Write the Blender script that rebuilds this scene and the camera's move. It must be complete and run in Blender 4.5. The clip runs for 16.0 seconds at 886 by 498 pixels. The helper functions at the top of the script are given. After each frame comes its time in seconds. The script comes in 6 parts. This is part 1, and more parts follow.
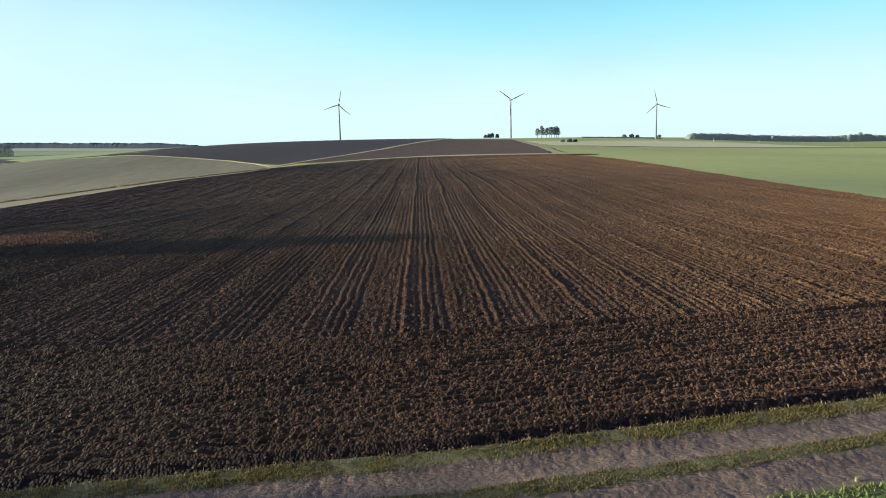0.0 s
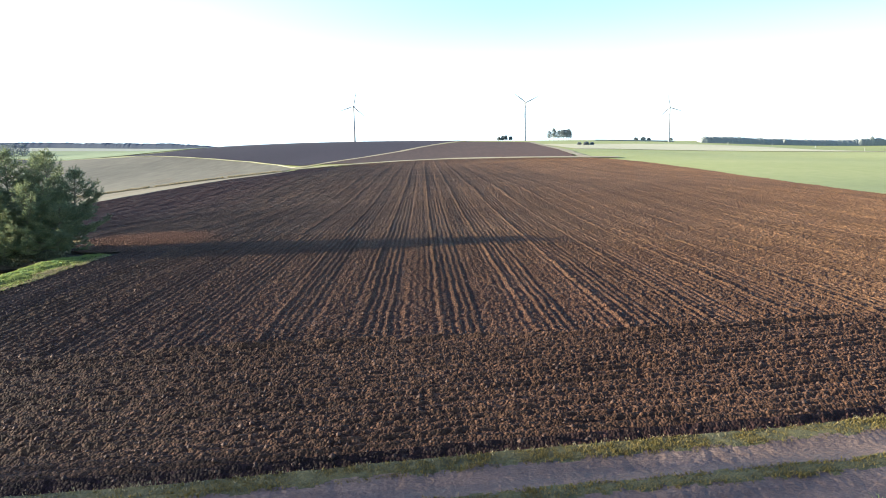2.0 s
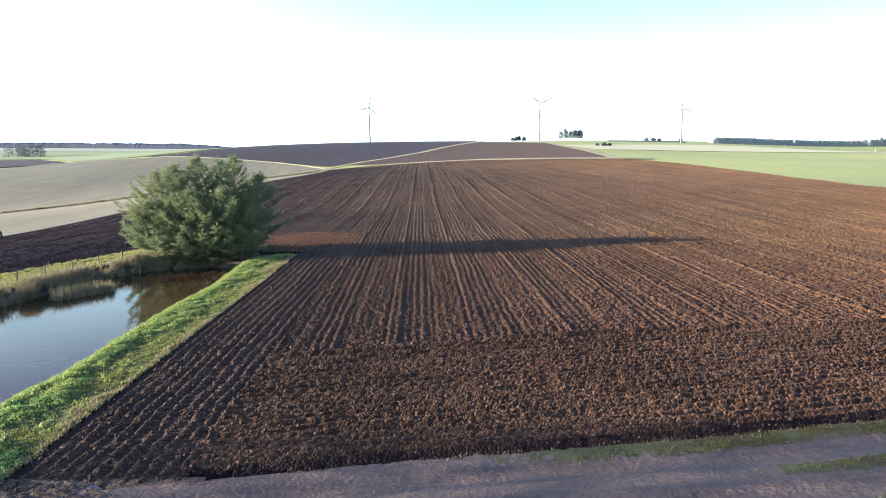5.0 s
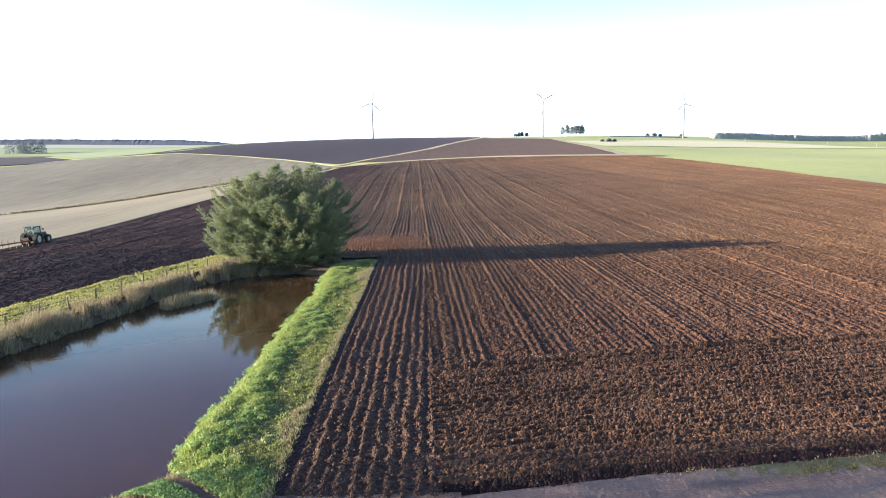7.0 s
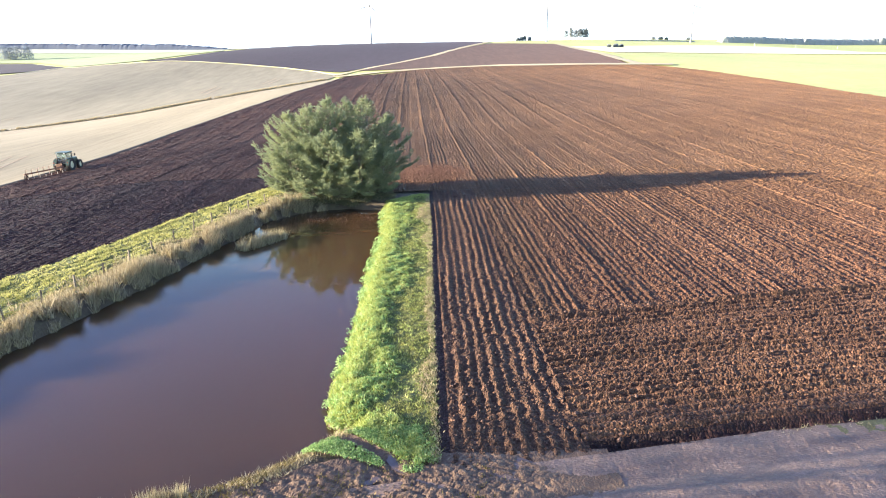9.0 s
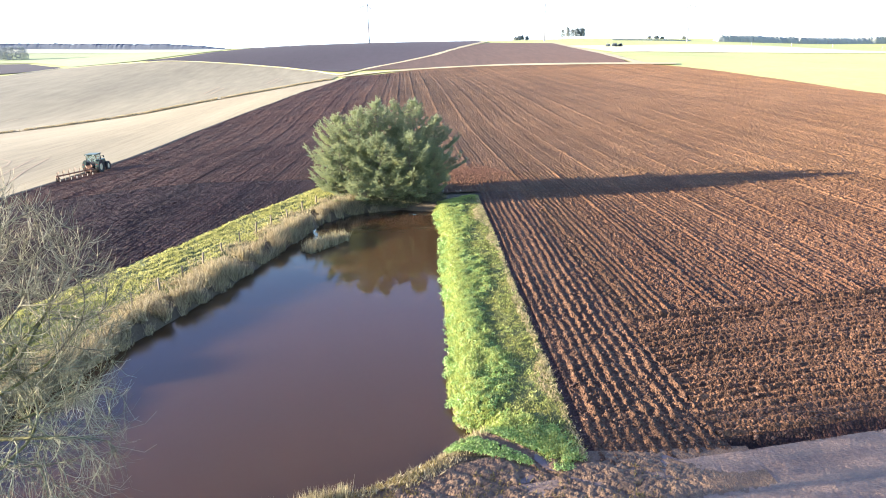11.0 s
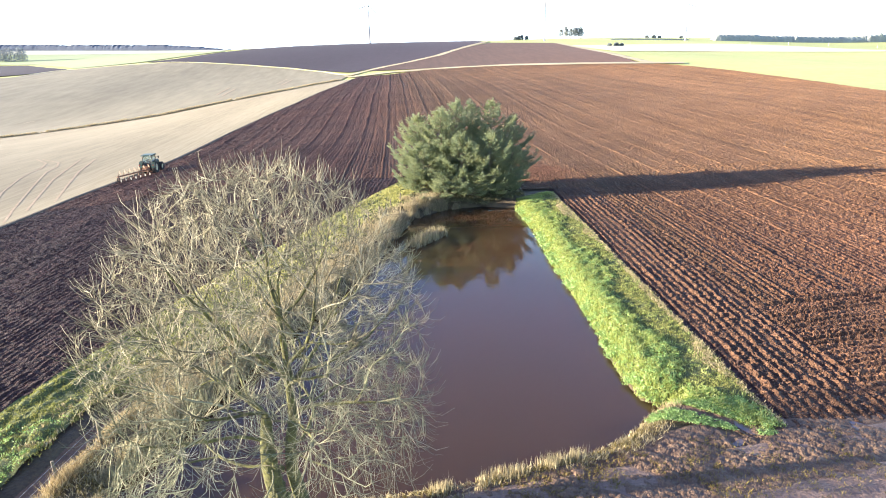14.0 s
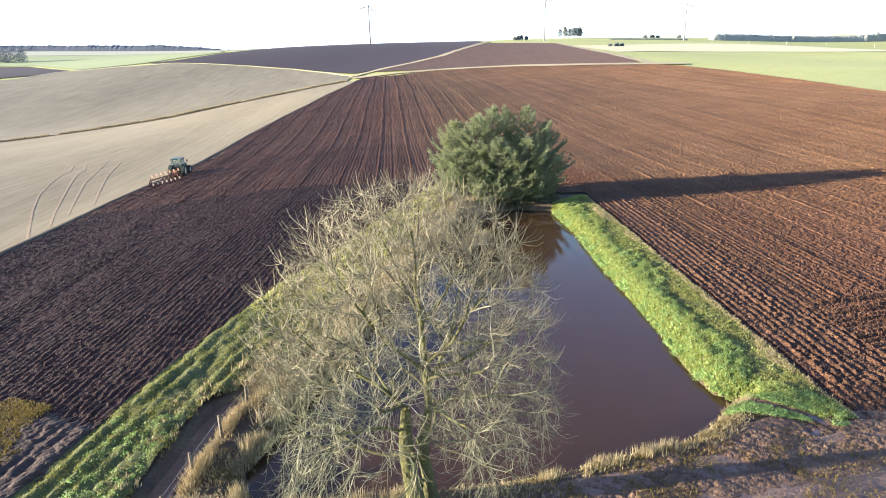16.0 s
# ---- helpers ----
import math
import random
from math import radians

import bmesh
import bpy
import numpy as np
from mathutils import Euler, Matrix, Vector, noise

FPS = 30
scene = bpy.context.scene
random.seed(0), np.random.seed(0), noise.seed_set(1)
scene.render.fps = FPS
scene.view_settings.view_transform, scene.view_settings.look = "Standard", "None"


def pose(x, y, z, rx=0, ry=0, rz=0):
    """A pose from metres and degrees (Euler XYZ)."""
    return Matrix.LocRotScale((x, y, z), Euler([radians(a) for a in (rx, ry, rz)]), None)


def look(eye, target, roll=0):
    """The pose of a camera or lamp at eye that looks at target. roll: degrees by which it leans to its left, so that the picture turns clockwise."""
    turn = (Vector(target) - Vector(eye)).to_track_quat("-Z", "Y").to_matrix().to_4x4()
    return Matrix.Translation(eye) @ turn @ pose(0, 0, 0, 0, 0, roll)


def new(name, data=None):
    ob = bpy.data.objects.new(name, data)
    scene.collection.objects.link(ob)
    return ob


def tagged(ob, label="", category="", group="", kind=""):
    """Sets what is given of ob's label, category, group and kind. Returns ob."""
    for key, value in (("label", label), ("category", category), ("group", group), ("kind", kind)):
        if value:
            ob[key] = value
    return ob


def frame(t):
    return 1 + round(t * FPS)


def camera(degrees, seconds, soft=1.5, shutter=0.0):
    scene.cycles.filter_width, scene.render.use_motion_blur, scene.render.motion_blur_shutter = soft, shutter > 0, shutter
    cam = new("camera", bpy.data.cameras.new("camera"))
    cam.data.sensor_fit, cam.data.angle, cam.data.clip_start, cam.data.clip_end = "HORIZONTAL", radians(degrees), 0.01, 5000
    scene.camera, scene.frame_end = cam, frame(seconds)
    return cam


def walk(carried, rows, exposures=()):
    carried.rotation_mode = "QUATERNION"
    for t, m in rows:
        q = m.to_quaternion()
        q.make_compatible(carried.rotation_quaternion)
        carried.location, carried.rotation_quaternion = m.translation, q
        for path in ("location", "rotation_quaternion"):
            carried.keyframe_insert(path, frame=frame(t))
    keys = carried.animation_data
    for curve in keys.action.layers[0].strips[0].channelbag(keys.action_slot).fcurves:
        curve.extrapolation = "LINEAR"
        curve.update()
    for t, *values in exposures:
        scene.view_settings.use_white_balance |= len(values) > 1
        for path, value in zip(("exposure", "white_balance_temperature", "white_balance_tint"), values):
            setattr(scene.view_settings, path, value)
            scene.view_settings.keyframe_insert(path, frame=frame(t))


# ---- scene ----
cam = camera(67.9, 16.0, 1.0)
PATH = [
    (0, (-0.92, 0.405, 8.923), (-0.856, 2.38, 8.617), -1.2),
    (0.5, (-3.668, -0.192, 9.079), (-3.607, 1.784, 8.774), -1.1),
    (1, (-6.551, -0.619, 9.213), (-6.492, 1.357, 8.91), -1.0),
    (1.5, (-9.571, -1.126, 9.322), (-9.513, 0.851, 9.021), -1.0),
    (2, (-12.627, -1.906, 9.491), (-12.569, 0.07, 9.19), -0.9),
    (2.5, (-15.628, -2.69, 9.642), (-15.571, -0.714, 9.342), -0.8),
    (3, (-18.564, -3.628, 9.835), (-18.506, -1.651, 9.535), -0.9),
    (3.5, (-21.348, -4.595, 10.033), (-21.291, -2.618, 9.733), -0.9),
    (4, (-24.089, -5.547, 10.248), (-24.03, -3.571, 9.948), -0.9),
    (6.5, (-36.068, -5.959, 10.941), (-35.996, -3.984, 10.637), -0.9),
    (7, (-37.777, -6.375, 11.793), (-37.7, -4.402, 11.476), -1.0),
    (7.5, (-39.352, -6.686, 12.801), (-39.274, -4.731, 12.387), -1.0),
    (8, (-40.797, -6.886, 13.734), (-40.718, -4.957, 13.211), -1.1),
    (8.5, (-42.182, -7.052, 14.585), (-42.102, -5.142, 13.995), -1.1),
    (11, (-49.46, -7.244, 15.366), (-49.355, -5.337, 14.771), -1.2),
    (11.5, (-50.986, -7.428, 15.42), (-50.878, -5.522, 14.825), -1.2),
    (12, (-52.616, -7.65, 15.507), (-52.503, -5.744, 14.912), -1.2),
    (12.5, (-54.223, -7.984, 15.612), (-54.107, -6.078, 15.017), -1.3),
    (13, (-55.807, -8.355, 15.701), (-55.688, -6.45, 15.105), -1.3),
    (13.5, (-57.379, -8.841, 15.795), (-57.255, -6.936, 15.199), -1.3),
    (14, (-58.754, -9.212, 15.853), (-58.627, -7.307, 15.257), -1.4),
    (14.5, (-60.049, -9.601, 15.991), (-59.919, -7.697, 15.394), -1.4),
    (15, (-61.245, -9.96, 16.181), (-61.112, -8.056, 15.584), -1.4),
    (15.5, (-62.344, -10.364, 16.547), (-62.208, -8.46, 15.949), -1.5),
    (16, (-63.415, -10.823, 16.895), (-63.277, -8.92, 16.297), -1.5),
]
# The camera's exposure is keyed: it opens up during the first seconds.
EXPOSURES = [(0, 1.0, 6450, -4), (0.7, 1.32, 6350, -2), (1.5, 1.82, 6200, 2), (3.5, 2.05, 6150, 4), (7.0, 2.12, 6300, 9), (7.6, 2.3, 6400, 10), (8.5, 2.75, 6500, 10), (11.0, 2.88, 6500, 10), (14.5, 2.75, 6500, 10), (15.3, 2.55, 6500, 10), (16.0, 2.35, 6500, 10)]
walk(cam, [(t, look(eye, target, roll)) for t, eye, target, roll in PATH], EXPOSURES)

# ---- world and sun: a clear winter day, the sun low over the stubble ----
SUN_WAY = Vector((-1.0, -0.06, 0.19)).normalized()
world = bpy.data.worlds.new("winter_sky")
scene.world = world
world.use_nodes = True
sky = world.node_tree.nodes.new("ShaderNodeTexSky")
sky.sky_type, sky.sun_disc = "NISHITA", False
sky.sun_elevation, sky.sun_rotation = radians(11.0), radians(266.5)
sky.air_density, sky.dust_density, sky.ozone_density = 1.0, 0.3, 3.0
background = world.node_tree.nodes["Background"]
background.inputs["Strength"].default_value = 0.082
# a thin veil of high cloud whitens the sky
wt = world.node_tree
wco = wt.nodes.new("ShaderNodeTexCoord")
wmap = wt.nodes.new("ShaderNodeMapping")
wmap.inputs["Scale"].default_value = (1.0, 1.0, 3.0)
veil_noise = wt.nodes.new("ShaderNodeTexNoise")
veil_noise.inputs["Scale"].default_value, veil_noise.inputs["Detail"].default_value = 1.6, 4.0
veil_amount = wt.nodes.new("ShaderNodeMapRange")
veil_amount.inputs[1].default_value, veil_amount.inputs[2].default_value = 0.35, 0.65
veil_amount.inputs[3].default_value, veil_amount.inputs[4].default_value = 0.75, 0.97
veil = wt.nodes.new("ShaderNodeMix")
veil.data_type = "RGBA"
wt.links.new(wco.outputs["Generated"], wmap.inputs[0])
wt.links.new(wmap.outputs[0], veil_noise.inputs["Vector"])
wt.links.new(veil_noise.outputs["Fac"], veil_amount.inputs[0])
veil_rise = wt.nodes.new("ShaderNodeSeparateXYZ")
veil_low = wt.nodes.new("ShaderNodeMapRange")
veil_low.interpolation_type = "SMOOTHSTEP"
veil_low.inputs[1].default_value, veil_low.inputs[2].default_value = 0.15, 0.34
veil_low.inputs[3].default_value, veil_low.inputs[4].default_value = 1.0, 0.06
veil_both = wt.nodes.new("ShaderNodeMath")
veil_both.operation = "MULTIPLY"
wt.links.new(wco.outputs["Generated"], veil_rise.inputs[0])
wt.links.new(veil_rise.outputs["Z"], veil_low.inputs[0])
wt.links.new(veil_amount.outputs[0], veil_both.inputs[0])
wt.links.new(veil_low.outputs[0], veil_both.inputs[1])
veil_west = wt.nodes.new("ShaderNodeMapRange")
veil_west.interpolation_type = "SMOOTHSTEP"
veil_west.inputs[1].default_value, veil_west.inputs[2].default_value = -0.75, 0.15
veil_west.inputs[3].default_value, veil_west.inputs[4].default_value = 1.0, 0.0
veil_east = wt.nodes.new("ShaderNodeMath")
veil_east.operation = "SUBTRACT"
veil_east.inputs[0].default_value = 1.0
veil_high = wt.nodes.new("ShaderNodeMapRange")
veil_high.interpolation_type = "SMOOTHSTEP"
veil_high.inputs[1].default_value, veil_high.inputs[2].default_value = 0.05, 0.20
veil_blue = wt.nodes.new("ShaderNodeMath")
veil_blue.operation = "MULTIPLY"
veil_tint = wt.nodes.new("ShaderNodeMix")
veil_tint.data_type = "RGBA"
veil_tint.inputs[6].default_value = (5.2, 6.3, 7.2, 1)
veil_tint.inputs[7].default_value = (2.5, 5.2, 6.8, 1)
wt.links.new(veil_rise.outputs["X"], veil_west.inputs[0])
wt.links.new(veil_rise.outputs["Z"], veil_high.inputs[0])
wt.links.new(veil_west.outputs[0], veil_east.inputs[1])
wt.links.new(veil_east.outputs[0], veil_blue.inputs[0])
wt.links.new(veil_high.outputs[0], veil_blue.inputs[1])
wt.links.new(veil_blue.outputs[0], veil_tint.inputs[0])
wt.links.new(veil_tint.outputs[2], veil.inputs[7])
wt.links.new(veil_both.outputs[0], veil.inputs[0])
zenith = wt.nodes.new("ShaderNodeMix")
zenith.data_type, zenith.blend_type = "RGBA", "MULTIPLY"
zenith.inputs[7].default_value = (1.22, 0.88, 1.16, 1)
zenith_high = wt.nodes.new("ShaderNodeMapRange")
zenith_high.inputs[1].default_value, zenith_high.inputs[2].default_value = 0.2, 0.4
wt.links.new(veil_rise.outputs["Z"], zenith_high.inputs[0])
wt.links.new(zenith_high.outputs[0], zenith.inputs[0])
wt.links.new(sky.outputs[0], zenith.inputs[6])
wt.links.new(zenith.outputs[2], veil.inputs[6])
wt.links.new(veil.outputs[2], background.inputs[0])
sun = new("sun", bpy.data.lights.new("sun", "SUN"))
sun.data.energy, sun.data.angle, sun.data.color = 5.0, radians(0.6), (1.0, 0.86, 0.68)
sun.matrix_world = look(tuple(SUN_WAY * 50), (0, 0, 0))


# ---- tools of this scene ----
TABLE = np.random.RandomState(7).rand(256, 256)


def vnoise(x, y, seed=0):
    """Smooth noise from 0 to 1 on arrays."""
    x, y = np.asarray(x, float) + 37.3 * seed, np.asarray(y, float) + 91.7 * seed
    i, j = np.floor(x).astype(int), np.floor(y).astype(int)
    u, v = x - i, y - j
    u, v = u * u * (3 - 2 * u), v * v * (3 - 2 * v)
    a, b, c, d = (TABLE[(i + p) & 255, (j + q) & 255] for p, q in ((0, 0), (1, 0), (0, 1), (1, 1)))
    return (a * (1 - u) + b * u) * (1 - v) + (c * (1 - u) + d * u) * v


def clouds(x, y, seed=0):
    return (vnoise(x, y, seed) + 0.5 * vnoise(2.1 * x, 2.1 * y, seed + 1) + 0.25 * vnoise(4.3 * x, 4.3 * y, seed + 2)) / 1.75


def lumps(x, y, cell, seed=0):
    """Heights of rounded clods, one in each jittered cell, 0 to 1."""
    x, y = np.asarray(x, float) / cell, np.asarray(y, float) / cell
    i, j = np.floor(x).astype(int), np.floor(y).astype(int)
    best = np.zeros(np.broadcast(x, y).shape)
    for p in (-1, 0, 1):
        for q in (-1, 0, 1):
            a, b = (i + p + 31 * seed) & 255, (j + q + 57 * seed) & 255
            cx, cy = i + p + TABLE[a, b], j + q + TABLE[b, (a + 91) & 255]
            size = 0.35 + 0.55 * TABLE[(a + 45) & 255, (b + 13) & 255]
            d = ((x - cx) ** 2 + (y - cy) ** 2) / size**2
            best = np.maximum(best, size / 0.9 * np.sqrt(np.clip(1 - d, 0, 1)))
    return best


def ramp(a, b, x):
    s = np.clip((np.asarray(x, float) - a) / (b - a), 0, 1)
    return s * s * (3 - 2 * s)


def along(line, x, axis=0):
    """The other coordinate of a plan line where one of them is x."""
    p = np.array(line, float)
    o = np.argsort(p[:, axis])
    return np.interp(x, p[o, axis], p[o, 1 - axis])


def resample(line, n):
    p = np.array(line, float)
    d = np.r_[0, np.cumsum(np.hypot(*np.diff(p, axis=0).T))]
    s = np.linspace(0, d[-1], n)
    return np.stack([np.interp(s, d, p[:, k]) for k in range(p.shape[1])], 1)


def mesh_of(name, verts, faces):
    me = bpy.data.meshes.new(name)
    me.from_pydata(verts, [], faces)
    return me


def grid_mesh(name, x, y, z, smooth=True):
    """A sheet from three arrays of one shape."""
    n, m = x.shape
    k = np.arange(n * m).reshape(n, m)
    quads = np.stack([k[:-1, :-1], k[1:, :-1], k[1:, 1:], k[:-1, 1:]], -1).reshape(-1, 4)
    ax, bx = x[-1, 0] - x[0, 0], x[0, -1] - x[0, 0]
    ay, by = y[-1, 0] - y[0, 0], y[0, -1] - y[0, 0]
    if ax * by - ay * bx < 0:
        quads = quads[:, ::-1]
    me = bpy.data.meshes.new(name)
    me.vertices.add(n * m)
    me.vertices.foreach_set("co", np.stack([x, y, z], -1).astype(np.float32).ravel())
    me.loops.add(quads.size)
    me.loops.foreach_set("vertex_index", quads.astype(np.int32).ravel())
    me.polygons.add(len(quads))
    me.polygons.foreach_set("loop_start", np.arange(0, quads.size, 4, dtype=np.int32))
    me.polygons.foreach_set("use_smooth", np.full(len(quads), smooth))
    me.update(calc_edges=True)
    return me


def tri_mesh(name, verts, tris):
    me = bpy.data.meshes.new(name)
    verts, tris = np.asarray(verts, np.float32), np.asarray(tris, np.int32)
    me.vertices.add(len(verts))
    me.vertices.foreach_set("co", verts.ravel())
    me.loops.add(tris.size)
    me.loops.foreach_set("vertex_index", tris.ravel())
    me.polygons.add(len(tris))
    me.polygons.foreach_set("loop_start", np.arange(0, tris.size, 3, dtype=np.int32))
    me.update(calc_edges=True)
    return me


def put(name, me, material, label="", category="", kind="", group=""):
    ob = new(name, me)
    if material:
        me.materials.append(material)
    return tagged(ob, label, category, group, kind)


def part(name, data, material, parent, label=""):
    """Links a bmesh or a mesh as one part of a thing."""
    if isinstance(data, bmesh.types.BMesh):
        me = bpy.data.meshes.new(name)
        data.to_mesh(me)
        data.free()
    else:
        me = data
    if not me.materials:
        me.materials.append(material)
    ob = new(name, me)
    ob.parent = parent
    return tagged(ob, label)


def box(bm, size, at, bevel=0.0, turn=(0, 0, 0)):
    m = pose(*at, *turn) @ Matrix.Diagonal((*size, 1))
    made = bmesh.ops.create_cube(bm, size=1, matrix=m)
    if bevel:
        edges = list({e for v in made["verts"] for e in v.link_edges})
        bmesh.ops.bevel(bm, geom=edges, offset=bevel, segments=2, affect="EDGES", profile=0.6)


def cyl(bm, r1, r2, a, b, sides=16):
    a, b = Vector(a), Vector(b)
    m = Matrix.Translation((a + b) / 2) @ (b - a).to_track_quat("Z", "Y").to_matrix().to_4x4()
    bmesh.ops.create_cone(bm, cap_ends=True, segments=sides, radius1=r1, radius2=r2, depth=(b - a).length, matrix=m)


class Tubes:
    """Many tapered tubes in one mesh."""

    def __init__(self):
        self.verts, self.faces = [], []

    def add(self, points, radii, sides=5):
        base = len(self.verts)
        pts = [Vector(p) for p in points]
        for k, p in enumerate(pts):
            way = (pts[min(k + 1, len(pts) - 1)] - pts[max(k - 1, 0)]).normalized()
            u = way.cross(Vector((0.31, 0.17, 0.93)))
            u = u.normalized() if u.length > 1e-3 else Vector((1, 0, 0))
            v = way.cross(u)
            for s in range(sides):
                a = 2 * math.pi * s / sides
                self.verts.append(tuple(p + (u * math.cos(a) + v * math.sin(a)) * radii[k]))
        for k in range(len(pts) - 1):
            for s in range(sides):
                t = (s + 1) % sides
                i = base + k * sides
                self.faces.append((i + s, i + t, i + sides + t, i + sides + s))

    def mesh(self, name, smooth=True):
        me = mesh_of(name, self.verts, self.faces)
        me.polygons.foreach_set("use_smooth", [smooth] * len(me.polygons))
        return me


# ---- materials ----
def material(name, colours, scales=(1.0,), rough=0.9, bump=0.0, bump_scale=20.0, stretch=(1, 1, 1), metal=0.0, island=0.0, spec=0.5, rough_to=None, thin=0.0, dusty=0.0):
    """A noise-mixed surface: colours along a ramp by two noises, relief by a third; island: how far separate pieces differ."""
    m = bpy.data.materials.new(name)
    m.use_nodes = True
    t = m.node_tree
    b = t.nodes["Principled BSDF"]
    link = t.links.new
    co = t.nodes.new("ShaderNodeTexCoord")
    mp = t.nodes.new("ShaderNodeMapping")
    mp.inputs["Scale"].default_value = stretch
    link(co.outputs["Object"], mp.inputs["Vector"])
    total = None
    for k, s in enumerate(scales):
        n = t.nodes.new("ShaderNodeTexNoise")
        n.inputs["Scale"].default_value, n.inputs["Detail"].default_value, n.inputs["Roughness"].default_value = s, 5.0, 0.62
        link(mp.outputs[0], n.inputs["Vector"])
        if total is None:
            total = n.outputs["Fac"]
        else:
            mix = t.nodes.new("ShaderNodeMix")
            mix.inputs[0].default_value = 1.0 / (k + 1)
            link(total, mix.inputs[2])
            link(n.outputs["Fac"], mix.inputs[3])
            total = mix.outputs[0]
    if island:
        g = t.nodes.new("ShaderNodeNewGeometry")
        mix = t.nodes.new("ShaderNodeMix")
        mix.inputs[0].default_value = island
        link(total, mix.inputs[2])
        link(g.outputs["Random Per Island"], mix.inputs[3])
        total = mix.outputs[0]
    r = t.nodes.new("ShaderNodeValToRGB")
    n = len(colours)
    lo, hi = (0.3, 0.7) if not island else (0.2, 0.8)
    for k, c in enumerate(colours):
        at = lo + (hi - lo) * k / max(n - 1, 1)
        e = r.color_ramp.elements[k] if k < 2 else r.color_ramp.elements.new(at)
        e.position, e.color = at, (*c, 1)
    if n == 1:
        r.color_ramp.elements[1].color = (*colours[0], 1)
    link(total, r.inputs[0])
    link(r.outputs[0], b.inputs["Base Color"])
    b.inputs["Roughness"].default_value, b.inputs["Metallic"].default_value = rough, metal
    b.inputs["Specular IOR Level"].default_value = spec
    b.inputs["Diffuse Roughness"].default_value = dusty
    if rough_to is not None:
        mr = t.nodes.new("ShaderNodeMapRange")
        mr.inputs[1].default_value, mr.inputs[2].default_value = 0.4, 0.6
        mr.inputs[3].default_value, mr.inputs[4].default_value = rough_to, rough
        link(total, mr.inputs[0])
        link(mr.outputs[0], b.inputs["Roughness"])
    if bump:
        nb = t.nodes.new("ShaderNodeTexNoise")
        nb.inputs["Scale"].default_value, nb.inputs["Detail"].default_value = bump_scale, 6.0
        link(mp.outputs[0], nb.inputs["Vector"])
        bu = t.nodes.new("ShaderNodeBump")
        bu.inputs["Strength"].default_value, bu.inputs["Distance"].default_value = 1.0, bump
        link(nb.outputs["Fac"], bu.inputs["Height"])
        link(bu.outputs[0], b.inputs["Normal"])
    if thin:
        b.inputs["Subsurface Weight"].default_value = 0.0
        tr = t.nodes.new("ShaderNodeBsdfTranslucent")
        link(r.outputs[0], tr.inputs["Color"])
        ms = t.nodes.new("ShaderNodeMixShader")
        ms.inputs[0].default_value = thin
        link(b.outputs[0], ms.inputs[1])
        link(tr.outputs[0], ms.inputs[2])
        link(ms.outputs[0], t.nodes["Material Output"].inputs["Surface"])
    return m


SOIL = material("ploughed_soil", [(0.058, 0.0308, 0.0170), (0.108, 0.0582, 0.0296), (0.190, 0.110, 0.055)], (0.09, 3.2, 12.0), 0.85, 0.07, 13.0, spec=0.15, dusty=1.0)
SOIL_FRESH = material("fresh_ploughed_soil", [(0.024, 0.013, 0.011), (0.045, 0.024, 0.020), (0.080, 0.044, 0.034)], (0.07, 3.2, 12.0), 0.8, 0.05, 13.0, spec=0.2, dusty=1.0)


